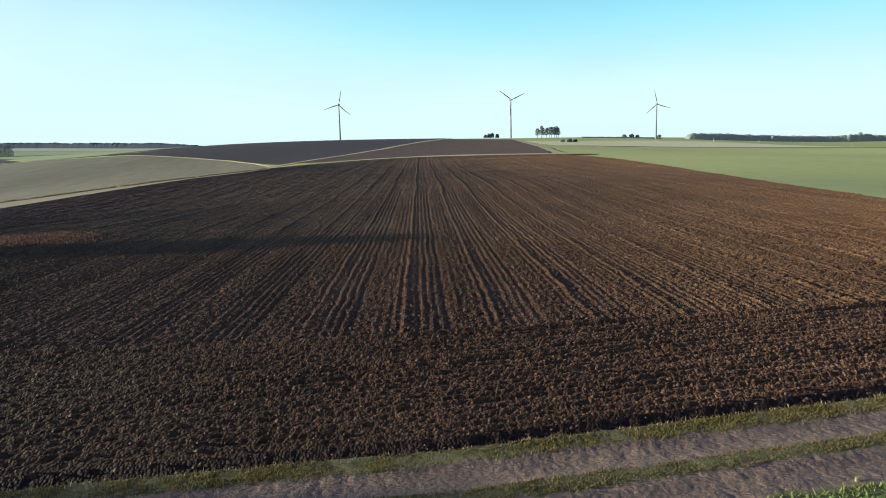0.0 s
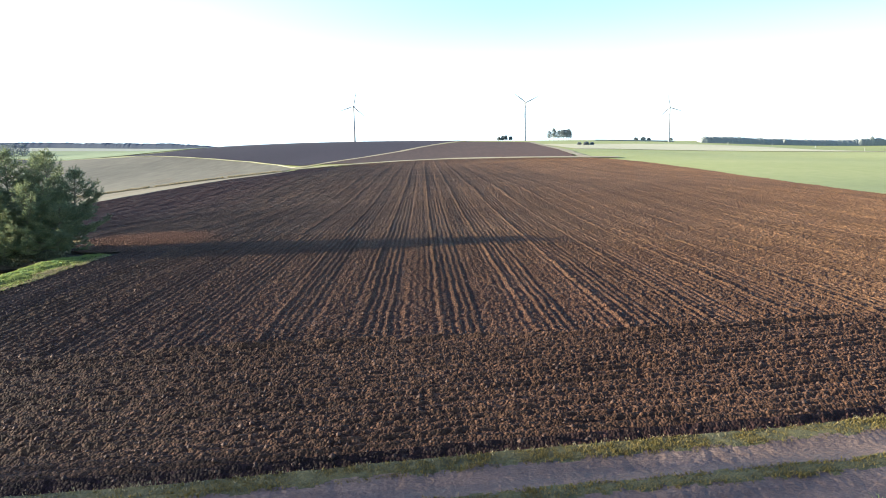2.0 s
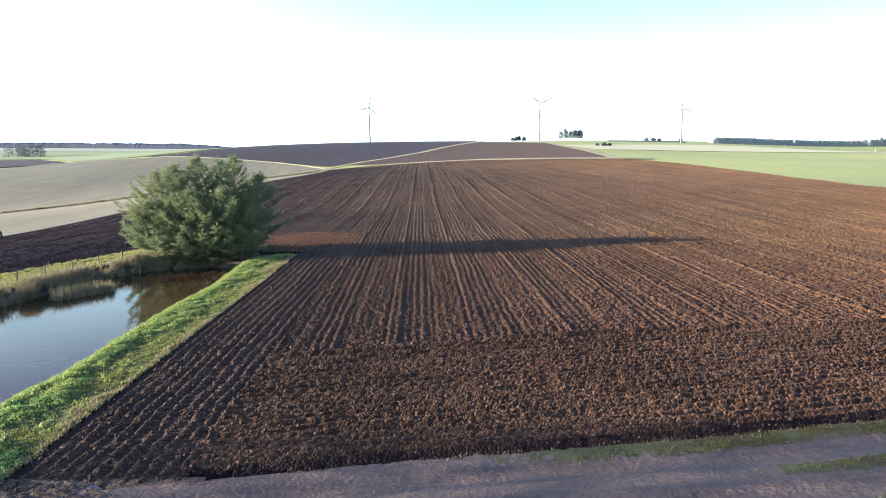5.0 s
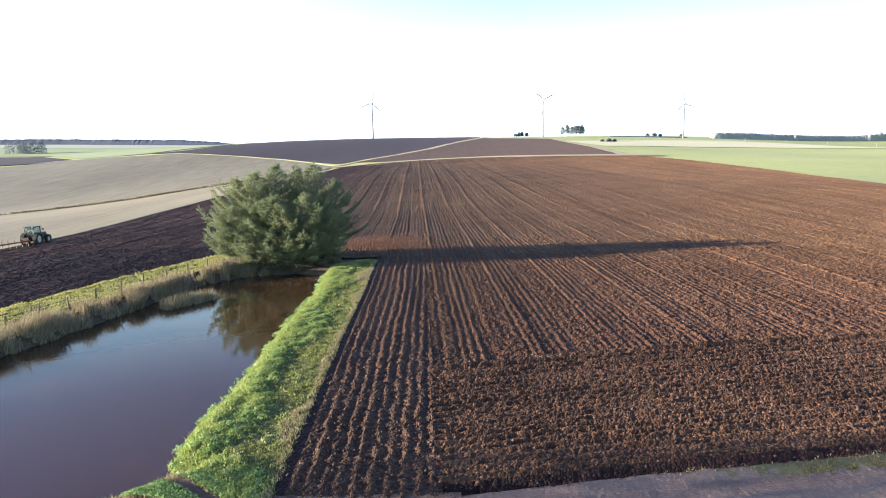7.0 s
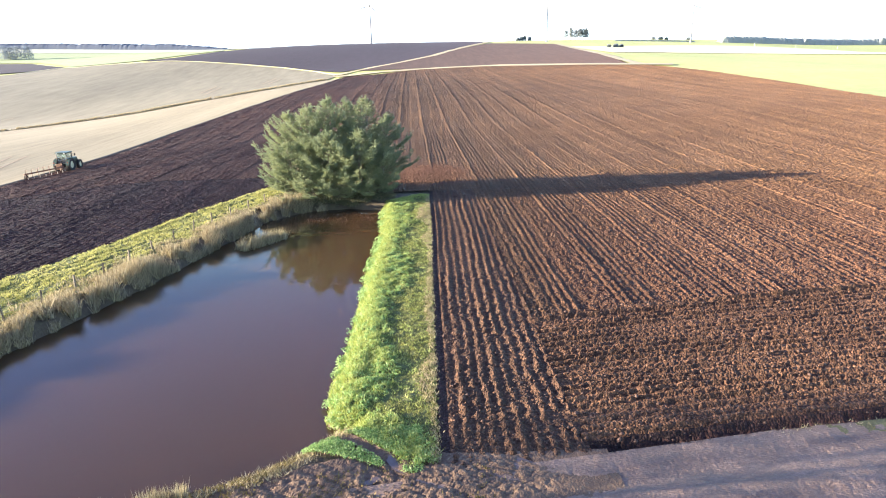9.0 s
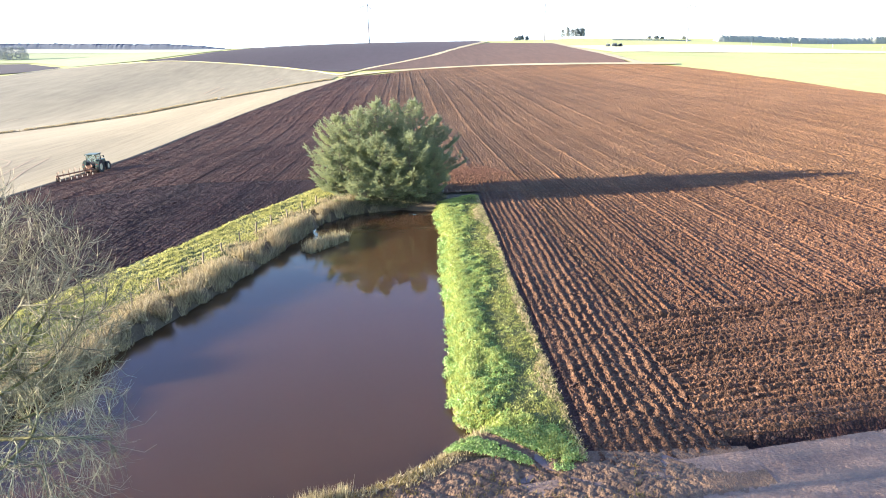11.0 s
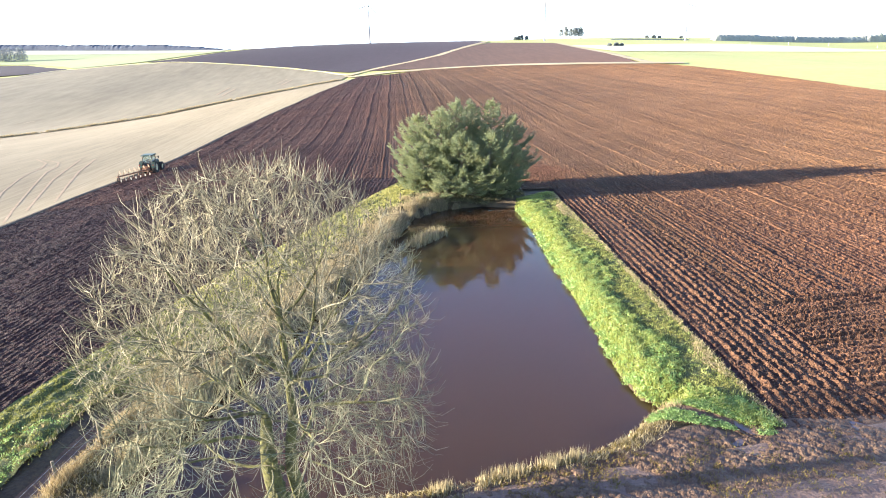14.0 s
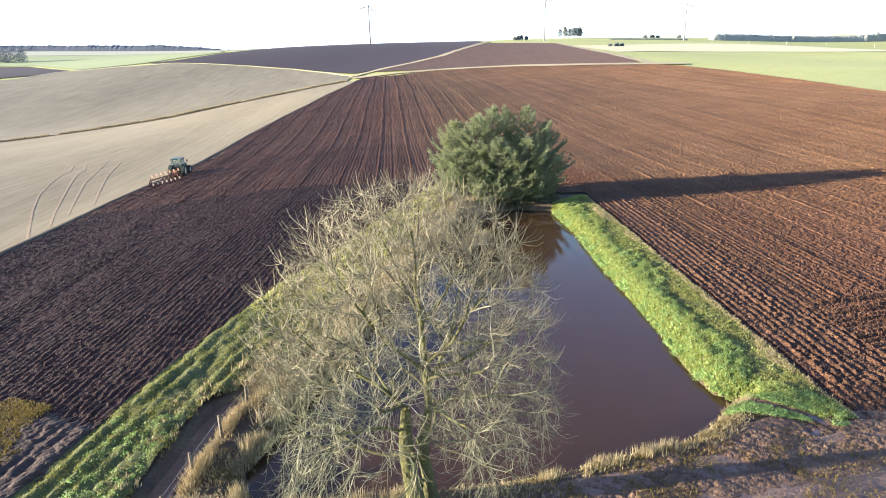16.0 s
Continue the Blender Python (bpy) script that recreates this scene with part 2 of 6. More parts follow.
def damp_to_west(m, colours, bouts=True):
    """Freshly ploughed damp soil in the west passes into drier soil in the east."""
    t = m.node_tree
    b = t.nodes["Principled BSDF"]
    dry = b.inputs["Base Color"].links[0].from_socket
    fac = b.inputs["Base Color"].links[0].from_node.inputs[0].links[0].from_socket
    ramp2 = t.nodes.new("ShaderNodeValToRGB")
    for k, c in enumerate(colours):
        e = ramp2.color_ramp.elements[k] if k < 2 else ramp2.color_ramp.elements.new(0.7)
        e.position, e.color = (0.3, 0.5, 0.7)[k], (*c, 1)
    t.links.new(fac, ramp2.inputs[0])
    co, sep, mr = t.nodes.new("ShaderNodeTexCoord"), t.nodes.new("ShaderNodeSeparateXYZ"), t.nodes.new("ShaderNodeMapRange")
    mr.inputs[1].default_value, mr.inputs[2].default_value = -67.0, -46.0
    t.links.new(co.outputs["Object"], sep.inputs[0])
    t.links.new(sep.outputs["X"], mr.inputs[0])
    # the headland east of the pond is coloured darker to imitate backlit soil
    # wet: how far that darker colour is mixed in
    wet = None
    for axis, a, b2 in (("X", -39.0, -33.0), ("X", 26.0, -4.0), ("Y", 70.0, 34.0)):
        m2 = t.nodes.new("ShaderNodeMapRange")
        m2.inputs[1].default_value, m2.inputs[2].default_value = a, b2
        t.links.new(sep.outputs[axis], m2.inputs[0])
        if wet is None:
            wet = m2.outputs[0]
        else:
            times = t.nodes.new("ShaderNodeMath")
            times.operation = "MULTIPLY"
            t.links.new(wet, times.inputs[0])
            t.links.new(m2.outputs[0], times.inputs[1])
            wet = times.outputs[0]
    less = t.nodes.new("ShaderNodeMath")
    less.operation, less.inputs[1].default_value = "MULTIPLY", 0.55
    t.links.new(wet, less.inputs[0])
    both = t.nodes.new("ShaderNodeMath")
    both.operation, both.use_clamp = "SUBTRACT", True
    t.links.new(mr.outputs[0], both.inputs[0])
    t.links.new(less.outputs[0], both.inputs[1])
    mix = t.nodes.new("ShaderNodeMix")
    mix.data_type = "RGBA"
    t.links.new(both.outputs[0], mix.inputs[0])
    t.links.new(ramp2.outputs[0], mix.inputs[6])
    t.links.new(dry, mix.inputs[7])
    # broken lumps: each cell a clod, some painted pale like faces catching sun
    co2 = t.nodes["Texture Coordinate"]
    cell = t.nodes.new("ShaderNodeTexVoronoi")
    cell.inputs["Scale"].default_value = 10.0
    t.links.new(co2.outputs["Object"], cell.inputs["Vector"])
    tone = t.nodes.new("ShaderNodeSeparateColor")
    t.links.new(cell.outputs["Color"], tone.inputs[0])
    pale = t.nodes.new("ShaderNodeValToRGB")
    for k, (p, v) in enumerate(((0.0, 0.56), (0.72, 1.0), (1.0, 1.75))):
        e = pale.color_ramp.elements[k] if k < 2 else pale.color_ramp.elements.new(p)
        e.position, e.color = p, (v / 2.1, v / 2.1, v / 2.1, 1)
    t.links.new(tone.outputs[0], pale.inputs[0])
    up = t.nodes.new("ShaderNodeVectorMath")
    up.operation, up.inputs[3].default_value = "SCALE", 2.1
    t.links.new(pale.outputs[0], up.inputs[0])
    final = t.nodes.new("ShaderNodeVectorMath")
    final.operation = "MULTIPLY"
    t.links.new(mix.outputs[2], final.inputs[0])
    t.links.new(up.outputs[0], final.inputs[1])
    # passes of the plough: colour streaks imitate sunlit and shaded furrow slices
    long = t.nodes.new("ShaderNodeMapping")
    # on the headland narrower streaks paint the shade between its rows
    long.inputs["Scale"].default_value = (0.204, 0.004, 0.0) if bouts else (0.05, 1.05, 0.0)
    turned = t.nodes.new("ShaderNodeMapping")
    turned.inputs["Rotation"].default_value = (0, 0, 0 if bouts else radians(-7.0))
    t.links.new(co2.outputs["Object"], turned.inputs[0])
    t.links.new(turned.outputs[0], long.inputs[0])
    streak = t.nodes.new("ShaderNodeTexNoise")
    streak.inputs["Scale"].default_value, streak.inputs["Detail"].default_value, streak.inputs["Roughness"].default_value = 1.7, 3.0, 0.6
    t.links.new(long.outputs[0], streak.inputs["Vector"])
    level = t.nodes.new("ShaderNodeMapRange")
    level.inputs[1].default_value, level.inputs[2].default_value = 0.32, 0.68
    level.inputs[3].default_value, level.inputs[4].default_value = 0.70, 1.28
    t.links.new(streak.outputs["Fac"], level.inputs[0])
    banded = t.nodes.new("ShaderNodeVectorMath")
    banded.operation = "SCALE"
    t.links.new(final.outputs[0], banded.inputs[0])
    t.links.new(level.outputs[0], banded.inputs[3])
    t.links.new(banded.outputs[0], b.inputs["Base Color"])
    old = b.inputs["Normal"].links[0].from_node
    bu = t.nodes.new("ShaderNodeBump")
    bu.invert = True
    bu.inputs["Strength"].default_value, bu.inputs["Distance"].default_value = 1.0, 0.08
    t.links.new(cell.outputs["Distance"], bu.inputs["Height"])
    t.links.new(old.outputs[0], bu.inputs["Normal"])
    t.links.new(bu.outputs[0], b.inputs["Normal"])


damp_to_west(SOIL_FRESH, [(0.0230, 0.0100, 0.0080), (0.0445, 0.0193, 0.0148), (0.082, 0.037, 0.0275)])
SOIL_POND = material("damp_pond_side_soil", [(0.042, 0.0215, 0.0130), (0.082, 0.0425, 0.0240), (0.150, 0.084, 0.046)], (0.09, 3.2, 12.0), 0.8, 0.07, 13.0, spec=0.2, dusty=1.0)
SOIL_HEAD = material("headland_soil", [(0.068, 0.0345, 0.0205), (0.124, 0.0645, 0.0362), (0.214, 0.120, 0.066)], (0.09, 3.2, 12.0), 0.85, 0.07, 13.0, spec=0.15, dusty=1.0)
damp_to_west(SOIL_HEAD, [(0.034, 0.0170, 0.0110), (0.067, 0.0335, 0.0203), (0.118, 0.062, 0.037)], False)
damp_to_west(SOIL_POND, [(0.036, 0.0160, 0.0120), (0.072, 0.0320, 0.0225), (0.128, 0.060, 0.042)])
damp_to_west(SOIL, [(0.039, 0.0168, 0.0114), (0.078, 0.0335, 0.0215), (0.138, 0.065, 0.041)])
SOIL_FAR = material("distant_ploughed_soil", [(0.036, 0.019, 0.014), (0.060, 0.032, 0.022), (0.090, 0.049, 0.032)], (0.35, 1.6), 0.9, 0.12, 2.2, (1.0, 0.10, 1.0), spec=0.3, dusty=1.0)
SOIL_HILL = material("hill_ploughed_soil", [(0.022, 0.0145, 0.0215), (0.040, 0.027, 0.037)], (0.02, 0.3), 0.9, 0.1, 1.0, (1, 0.4, 1), spec=0.3, dusty=1.0)
SPOIL = material("red_turned_soil", [(0.053, 0.021, 0.012), (0.098, 0.041, 0.022), (0.143, 0.075, 0.045)], (1.5, 8.0), 0.9, 0.06, 5.0, island=0.4)
CLOD = material("dry_clod_soil", [(0.026, 0.012, 0.009), (0.050, 0.024, 0.016), (0.078, 0.042, 0.028)], (3.0,), 0.85, island=0.8)
STUBBLE = material("pale_stubble", [(0.105, 0.080, 0.043), (0.205, 0.168, 0.093), (0.285, 0.242, 0.150)], (0.06, 0.9, 2.6), 0.95, 0.03, 4.0, (1, 0.05, 1), dusty=0.2)
STUBBLE_FAR = material("weathered_stubble", [(0.086, 0.073, 0.042), (0.150, 0.130, 0.078), (0.212, 0.186, 0.116)], (0.02, 0.22), 0.95, 0.05, 1.0, (1, 0.2, 1), dusty=0.2)
CROP = material("winter_crop", [(0.262, 0.282, 0.076), (0.342, 0.364, 0.110), (0.420, 0.412, 0.148)], (0.012, 0.25), 0.9, 0.04, 3.0)
TAN = material("pale_grassland", [(0.500, 0.465, 0.250), (0.620, 0.565, 0.335)], (0.02, 0.3), 0.95, 0.04, 2.0)
POOL = material("muddy_pool", [(0.085, 0.060, 0.052), (0.120, 0.088, 0.076)], (0.8, 3.0), 0.06, spec=0.5)
PATH_GRASS = material("bleached_grass_path", [(0.272, 0.224, 0.120), (0.400, 0.344, 0.208)], (0.05, 0.6), 0.95, 0.05, 2.0)
TURF = material("rough_turf", [(0.046, 0.050, 0.018), (0.082, 0.098, 0.026), (0.140, 0.146, 0.048)], (0.25, 2.5, 8.0), 0.9, 0.08, 7.0)
MUD = material("wet_mud", [(0.083, 0.055, 0.044), (0.183, 0.126, 0.096), (0.330, 0.236, 0.183)], (0.5, 5.0, 17.0), 0.85, 0.06, 12.0, (0.6, 1, 1), rough_to=0.5, spec=0.2)
CHURN = material("churned_mud", [(0.057, 0.033, 0.021), (0.118, 0.076, 0.050), (0.225, 0.151, 0.102)], (0.5, 5.0, 18.0), 0.85, 0.07, 12.0, rough_to=0.6, spec=0.25)
GATE_MUD = material("dark_gateway_mud", [(0.022, 0.014, 0.011), (0.050, 0.034, 0.026), (0.100, 0.070, 0.052)], (0.5, 5.0, 18.0), 0.85, 0.08, 9.0, rough_to=0.6, spec=0.25)
BANK = material("muddy_bank", [(0.032, 0.023, 0.015), (0.070, 0.052, 0.028), (0.105, 0.091, 0.042)], (0.6, 5.0), 0.9, 0.08, 8.0)
WHEELED = material("pressed_stubble", [(0.203, 0.145, 0.091), (0.314, 0.239, 0.143)], (0.5, 3.0), 0.95, 0.03, 6.0)
BLADE = material("green_grass_blades", [(0.132, 0.172, 0.045), (0.215, 0.272, 0.066), (0.325, 0.380, 0.110), (0.470, 0.480, 0.190)], (0.35, 1.5), 0.6, island=0.4, thin=0.48)
VERGE = material("olive_verge_grass", [(0.083, 0.068, 0.017), (0.152, 0.120, 0.028), (0.259, 0.182, 0.055)], (0.35, 1.5), 0.8, island=0.4, thin=0.3)
VERGE_TURF = material("olive_verge_turf", [(0.054, 0.046, 0.022), (0.108, 0.100, 0.036), (0.189, 0.164, 0.066)], (1.2, 6.0, 20.0), 0.9, 0.05, 16.0)
TURF_BLADE = material("olive_turf_blades", [(0.085, 0.096, 0.024), (0.150, 0.168, 0.040), (0.240, 0.245, 0.068), (0.345, 0.320, 0.115)], (0.35, 1.5), 0.8, island=0.4, thin=0.3)
MARGIN_BLADE = material("yellowed_margin_grass", [(0.155, 0.165, 0.048), (0.265, 0.275, 0.078), (0.410, 0.395, 0.128), (0.560, 0.500, 0.230)], (0.30, 1.5), 0.7, island=0.4, thin=0.42)
SCRUB = material("bramble_scrub", [(0.045, 0.050, 0.024), (0.095, 0.098, 0.045), (0.180, 0.160, 0.085)], (0.5, 3.0), 0.8, island=0.55, thin=0.25)
WEED = material("leafy_weeds", [(0.100, 0.200, 0.055), (0.215, 0.345, 0.105), (0.390, 0.510, 0.200)], (0.5, 3.0), 0.5, island=0.55, thin=0.45)
STRAW = material("dry_reeds", [(0.150, 0.122, 0.064), (0.315, 0.262, 0.145), (0.490, 0.420, 0.250)], (0.4, 3.0), 0.85, island=0.6, thin=0.25)
GOLD = material("golden_dead_grass", [(0.160, 0.118, 0.056), (0.320, 0.250, 0.130), (0.500, 0.420, 0.245)], (0.4, 3.0), 0.8, island=0.6, thin=0.3)
REED = material("grey_reeds", [(0.104, 0.082, 0.050), (0.235, 0.192, 0.115), (0.450, 0.380, 0.245)], (0.4, 3.0), 0.85, island=0.6, thin=0.25)
NEEDLE = material("conifer_needles", [(0.080, 0.120, 0.088), (0.152, 0.198, 0.112), (0.272, 0.298, 0.144), (0.425, 0.408, 0.180)], (0.16, 0.7), 0.6, island=0.3, thin=0.42)
BARK = material("grey_bark", [(0.10, 0.085, 0.06), (0.20, 0.18, 0.12), (0.27, 0.27, 0.15)], (1.5, 9.0), 0.95, 0.03, 18.0)
TWIG = material("bare_twigs", [(0.062, 0.055, 0.035), (0.165, 0.147, 0.093), (0.365, 0.333, 0.222)], (0.6, 4.0), 0.8, island=0.7)
TWIG_GREEN = material("algae_green_twigs", [(0.056, 0.058, 0.034), (0.130, 0.133, 0.076), (0.275, 0.275, 0.172)], (0.6, 4.0), 0.85, island=0.6)
MOSS = material("mossy_bark", [(0.030, 0.028, 0.018), (0.085, 0.084, 0.030), (0.190, 0.190, 0.055)], (1.6, 9.0), 0.95, 0.07, 14.0)
# pale grey and blue base colours carry the haze over the far woods
WOODS = material("hazed_distant_wood", [(0.255, 0.285, 0.277), (0.375, 0.405, 0.383)], (0.05, 0.4), 0.95, island=0.4, thin=0.4)
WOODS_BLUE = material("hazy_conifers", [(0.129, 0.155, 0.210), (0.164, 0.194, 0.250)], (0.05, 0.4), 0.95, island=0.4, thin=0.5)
PALE_POST = material("limewashed_post", [(0.38, 0.38, 0.36), (0.50, 0.50, 0.47)], (0.5, 4.0), 0.9, 0.01, 8.0)
POSTWOOD = material("weathered_post", [(0.090, 0.073, 0.050), (0.168, 0.146, 0.106)], (3.0, 20.0), 0.95, 0.01, 30.0, (1, 1, 0.2))
WIRE = material("galvanised_wire", [(0.35, 0.35, 0.34)], (3.0,), 0.5, metal=0.8)
PAINT_GREEN = material("green_tractor_paint", [(0.012, 0.040, 0.026), (0.026, 0.062, 0.040)], (2.0, 12.0), 0.45)
PAINT_DARK = material("dark_chassis", [(0.015, 0.016, 0.017), (0.03, 0.03, 0.03)], (4.0, 15.0), 0.6)
RUBBER = material("dusty_tyre", [(0.018, 0.017, 0.016), (0.045, 0.038, 0.032)], (4.0, 20.0), 0.9, 0.01, 30.0)
RIM_YELLOW = material("yellow_rim", [(0.42, 0.38, 0.22), (0.56, 0.52, 0.33)], (3.0, 12.0), 0.6)
RUST = material("rusty_plough_paint", [(0.100, 0.045, 0.024), (0.200, 0.100, 0.055)], (3.0, 14.0), 0.6, 0.005, 25.0)
STEEL = material("polished_share", [(0.210, 0.200, 0.185), (0.290, 0.280, 0.260)], (3.0, 14.0), 0.3, metal=0.9)
WHITE = material("turbine_coating", [(0.15, 0.16, 0.18), (0.20, 0.21, 0.23)], (0.2, 1.5), 0.5)
LAMP = material("lamp_lens", [(0.75, 0.72, 0.65)], (5.0,), 0.15)
RED = material("red_lens", [(0.45, 0.03, 0.02)], (5.0,), 0.2)

GLASS = bpy.data.materials.new("cab_glass")
GLASS.use_nodes = True
g = GLASS.node_tree.nodes["Principled BSDF"]
g.inputs["Base Color"].default_value, g.inputs["Roughness"].default_value = (0.75, 0.85, 0.82, 1), 0.03
g.inputs["Transmission Weight"].default_value, g.inputs["IOR"].default_value = 0.9, 1.45

WATER = bpy.data.materials.new("muddy_water")
WATER.use_nodes = True
t = WATER.node_tree
g = t.nodes["Principled BSDF"]
g.inputs["Base Color"].default_value, g.inputs["Roughness"].default_value, g.inputs["IOR"].default_value = (0.047, 0.0252, 0.0125, 1), 0.03, 1.33
g.inputs["Subsurface Weight"].default_value, g.inputs["Subsurface Scale"].default_value = 1.0, 2.2
g.inputs["Subsurface Radius"].default_value = (1.6, 1.1, 0.7)
n = t.nodes.new("ShaderNodeTexNoise")
n.inputs["Scale"].default_value, n.inputs["Detail"].default_value = 1.3, 3.0
c = t.nodes.new("ShaderNodeTexCoord")
bu = t.nodes.new("ShaderNodeBump")
bu.inputs["Strength"].default_value, bu.inputs["Distance"].default_value = 0.5, 0.012
t.links.new(c.outputs["Object"], n.inputs["Vector"])
t.links.new(n.outputs["Fac"], bu.inputs["Height"])
t.links.new(bu.outputs[0], g.inputs["Normal"])

# ---- the lie of the land ----
HILLS = [
    (-150, 100, 110, 3.4), (-60, 100, 110, -8.9), (40, 100, 110, 10.1), (130, 100, 110, -9.4), (-270, 220, 105, -5.6), (-160, 220, 105, -9.3),
    (-70, 220, 105, 7.9), (20, 220, 105, -4.7), (110, 220, 105, 3.5), (230, 220, 105, 0.1), (-310, 380, 130, -1.1), (-190, 380, 130, -2.3),
    (-70, 380, 130, -5.1), (50, 380, 130, 6.4), (180, 380, 130, -3.4), (340, 380, 130, 2.0),
]
FAR_HILLS = [
    (-420, 600, 190, -5.1), (-220, 600, 190, 6.8), (-40, 600, 190, 5.7), (120, 600, 190, 2.0), (280, 600, 190, 2.3), (480, 600, 190, -10.1),
    (-700, 950, 380, 14.0), (-300, 950, 380, 4.0), (150, 950, 380, 16.0), (600, 950, 380, 5.8), (-1000, 1700, 620, 26.0),
]


def height(x, y):
    """Level round the pond, falling to the stubble, rising to the ridge with the turbines."""
    x, y = np.asarray(x, float), np.asarray(y, float)
    s = np.clip(np.hypot(np.maximum(np.maximum(-72 - x, x - 35), 0) / 38, np.maximum(y - 62, 0) / 90), 0, 1)
    z = sum(h * np.exp(-((x - a) ** 2 + (y - b) ** 2) / r**2) for a, b, r, h in HILLS + FAR_HILLS)
    return s * s * (3 - 2 * s) * z


WATER_Z = -0.7
# the line where the track ends and the ploughed soil begins
EDGE = [(-110, 4.0), (-60, 10.6), (-42, 13.3), (-30, 15.0), (-20, 16.0), (-10, 17.5), (0, 18.7), (13, 21.2), (40, 26.5), (120, 42)]
POND = [(-46.7, 57), (-46.3, 46), (-46.9, 38), (-47.0, 32), (-47.2, 25), (-47.7, 20.5), (-47.5, 18), (-46.4, 17.3), (-47.6, 16.4), (-49.2, 14.8), (-51.4, 13.6), (-54.4, 12.8),
        (-57.5, 12.0), (-61.5, 11.6), (-66, 11.2), (-69.8, 11.4), (-70.6, 14), (-69.4, 17), (-68.0, 21), (-66.4, 26), (-64.3, 31.5), (-62.4, 36.5), (-60.8, 42.5), (-58.9, 49),
        (-57.6, 54), (-54, 57.5), (-50, 58.2)]
DITCH = [(-73.6, 6.0), (-73.3, 13.0), (-72.9, 16.0), (-72.3, 18.6), (-70.8, 20.2)]


def outside(poly, x, y):
    """Distance to a closed outline, negative inside it."""
    x, y = np.asarray(x, float), np.asarray(y, float)
    p = np.array(poly, float)
    q = np.roll(p, -1, 0)
    best, odd = np.full(x.shape, 1e9), np.zeros(x.shape, bool)
    for (ax, ay), (bx, by) in zip(p, q):
        dx, dy = bx - ax, by - ay
        s = np.clip(((x - ax) * dx + (y - ay) * dy) / (dx * dx + dy * dy), 0, 1)
        best = np.minimum(best, np.hypot(x - ax - s * dx, y - ay - s * dy))
        cross = (ay > y) != (by > y)
        odd ^= cross & (x < dx * (y - ay) / (dy if dy else 1e-9) + ax)
    return np.where(odd, -best, best)


def line_distance(line, x, y):
    x, y = np.asarray(x, float), np.asarray(y, float)
    best = np.full(x.shape, 1e9)
    for (ax, ay), (bx, by) in zip(line[:-1], line[1:]):
        dx, dy = bx - ax, by - ay
        s = np.clip(((x - ax) * dx + (y - ay) * dy) / (dx * dx + dy * dy), 0, 1)
        best = np.minimum(best, np.hypot(x - ax - s * dx, y - ay - s * dy))
    return best


def ground_z(x, y):
    """The land with the pond's basin and the ditch cut into it."""
    x, y = np.asarray(x, float), np.asarray(y, float)
    under = ramp(-41, -37, x) * ramp(58, 50, x) * ramp(-4.6, -2.4, y - along(EDGE, x)) * ramp(61, 57, y)
    d = outside(POND, x, y) + 0.35 * (clouds(x * 0.8, y * 0.8, 3) - 0.5)
    z = height(x, y) - 0.06 - 0.12 * ramp(-84, -88, x) - 0.12 * ramp(63, 67, y) - 1.5 * (1 - ramp(-1.6, 1.1, d))
    return z - 0.45 * under - 0.34 * (1 - ramp(0.05, 0.85, line_distance(DITCH, x, y) + 0.3 * (vnoise(x * 1.2, y * 1.2, 81) - 0.5)))


def spread(*runs):
    return np.unique(np.concatenate([np.arange(a, b, s) for a, b, s in runs]).round(3))


gx = spread((-4500, -900, 300), (-900, -400, 40), (-400, -136, 12), (-136, -80, 2.0), (-80, -40, 0.4), (-40, 60, 3), (60, 300, 12), (300, 900, 40), (900, 4501, 300))
gy = spread((-3000, -300, 300), (-300, -20, 20), (-20, 4, 2), (4, 64, 0.4), (64, 100, 3), (100, 760, 12), (760, 1400, 40), (1400, 4501, 300))
gx, gy = np.meshgrid(gx, gy, indexing="ij")
land = grid_mesh("ground", gx, gy, ground_z(gx, gy))
land.materials.append(CROP)
land.materials.append(BANK)
fx, fy = (gx[:-1, :-1] + gx[1:, 1:]).ravel() / 2, (gy[:-1, :-1] + gy[1:, 1:]).ravel() / 2
land.polygons.foreach_set("material_index", ((fx > -88) & (fx < 62) & (fy > -4) & (fy < 66)).astype(np.int32))
put("ground", land, None, "rolling farmland under short green winter crop", "ground", "structure")
wx, wy = np.meshgrid(np.linspace(-75, -44, 32), np.linspace(8.5, 61, 54), indexing="ij")
put("water", grid_mesh("water", wx, wy, 0 * wx + WATER_Z), WATER, "still muddy brown pond water mirroring the sky", "water", "structure")

# ---- plan lines ----
HEAD = [(-38, 26.8), (-30, 28.5), (-15, 30.3), (-2, 31.0), (9, 32.5), (24, 34.4), (120, 48)]
STRIP = [(-42.95, 13.6), (-42.8, 20), (-42.65, 28), (-42.5, 36), (-42.2, 46), (-42.0, 62)]
LEFT_OUT = [(-84, -8), (-78.6, 15), (-76.6, 23), (-74.6, 29), (-71.6, 38), (-68.6, 44), (-65.8, 52), (-63.2, 58), (-58.0, 71)]
STUB = [(-106, -30), (-104, 30), (-103, 54), (-101.5, 83), (-99, 110), (-98, 130), (-97, 152), (-94, 182), (-90, 216), (-85, 276), (-79, 346)]
RIGHT = [(60, 40), (61, 86), (64, 112), (71, 152), (76, 196), (78, 255), (74, 290), (69, 304)]
TOP = [(-84, 356), (-78, 358), (-60, 366), (-34, 361), (0, 344), (25, 327), (51, 316), (80, 303)]
DRAIN = [(-420, 90), (-300, 140), (-230, 180), (-185, 205), (-174, 219), (-161, 230), (-145, 243), (-130, 268), (-119, 283), (-107, 302), (-97, 326), (-86, 342)]


# ---- ploughed land ----
BOUT = 4.9


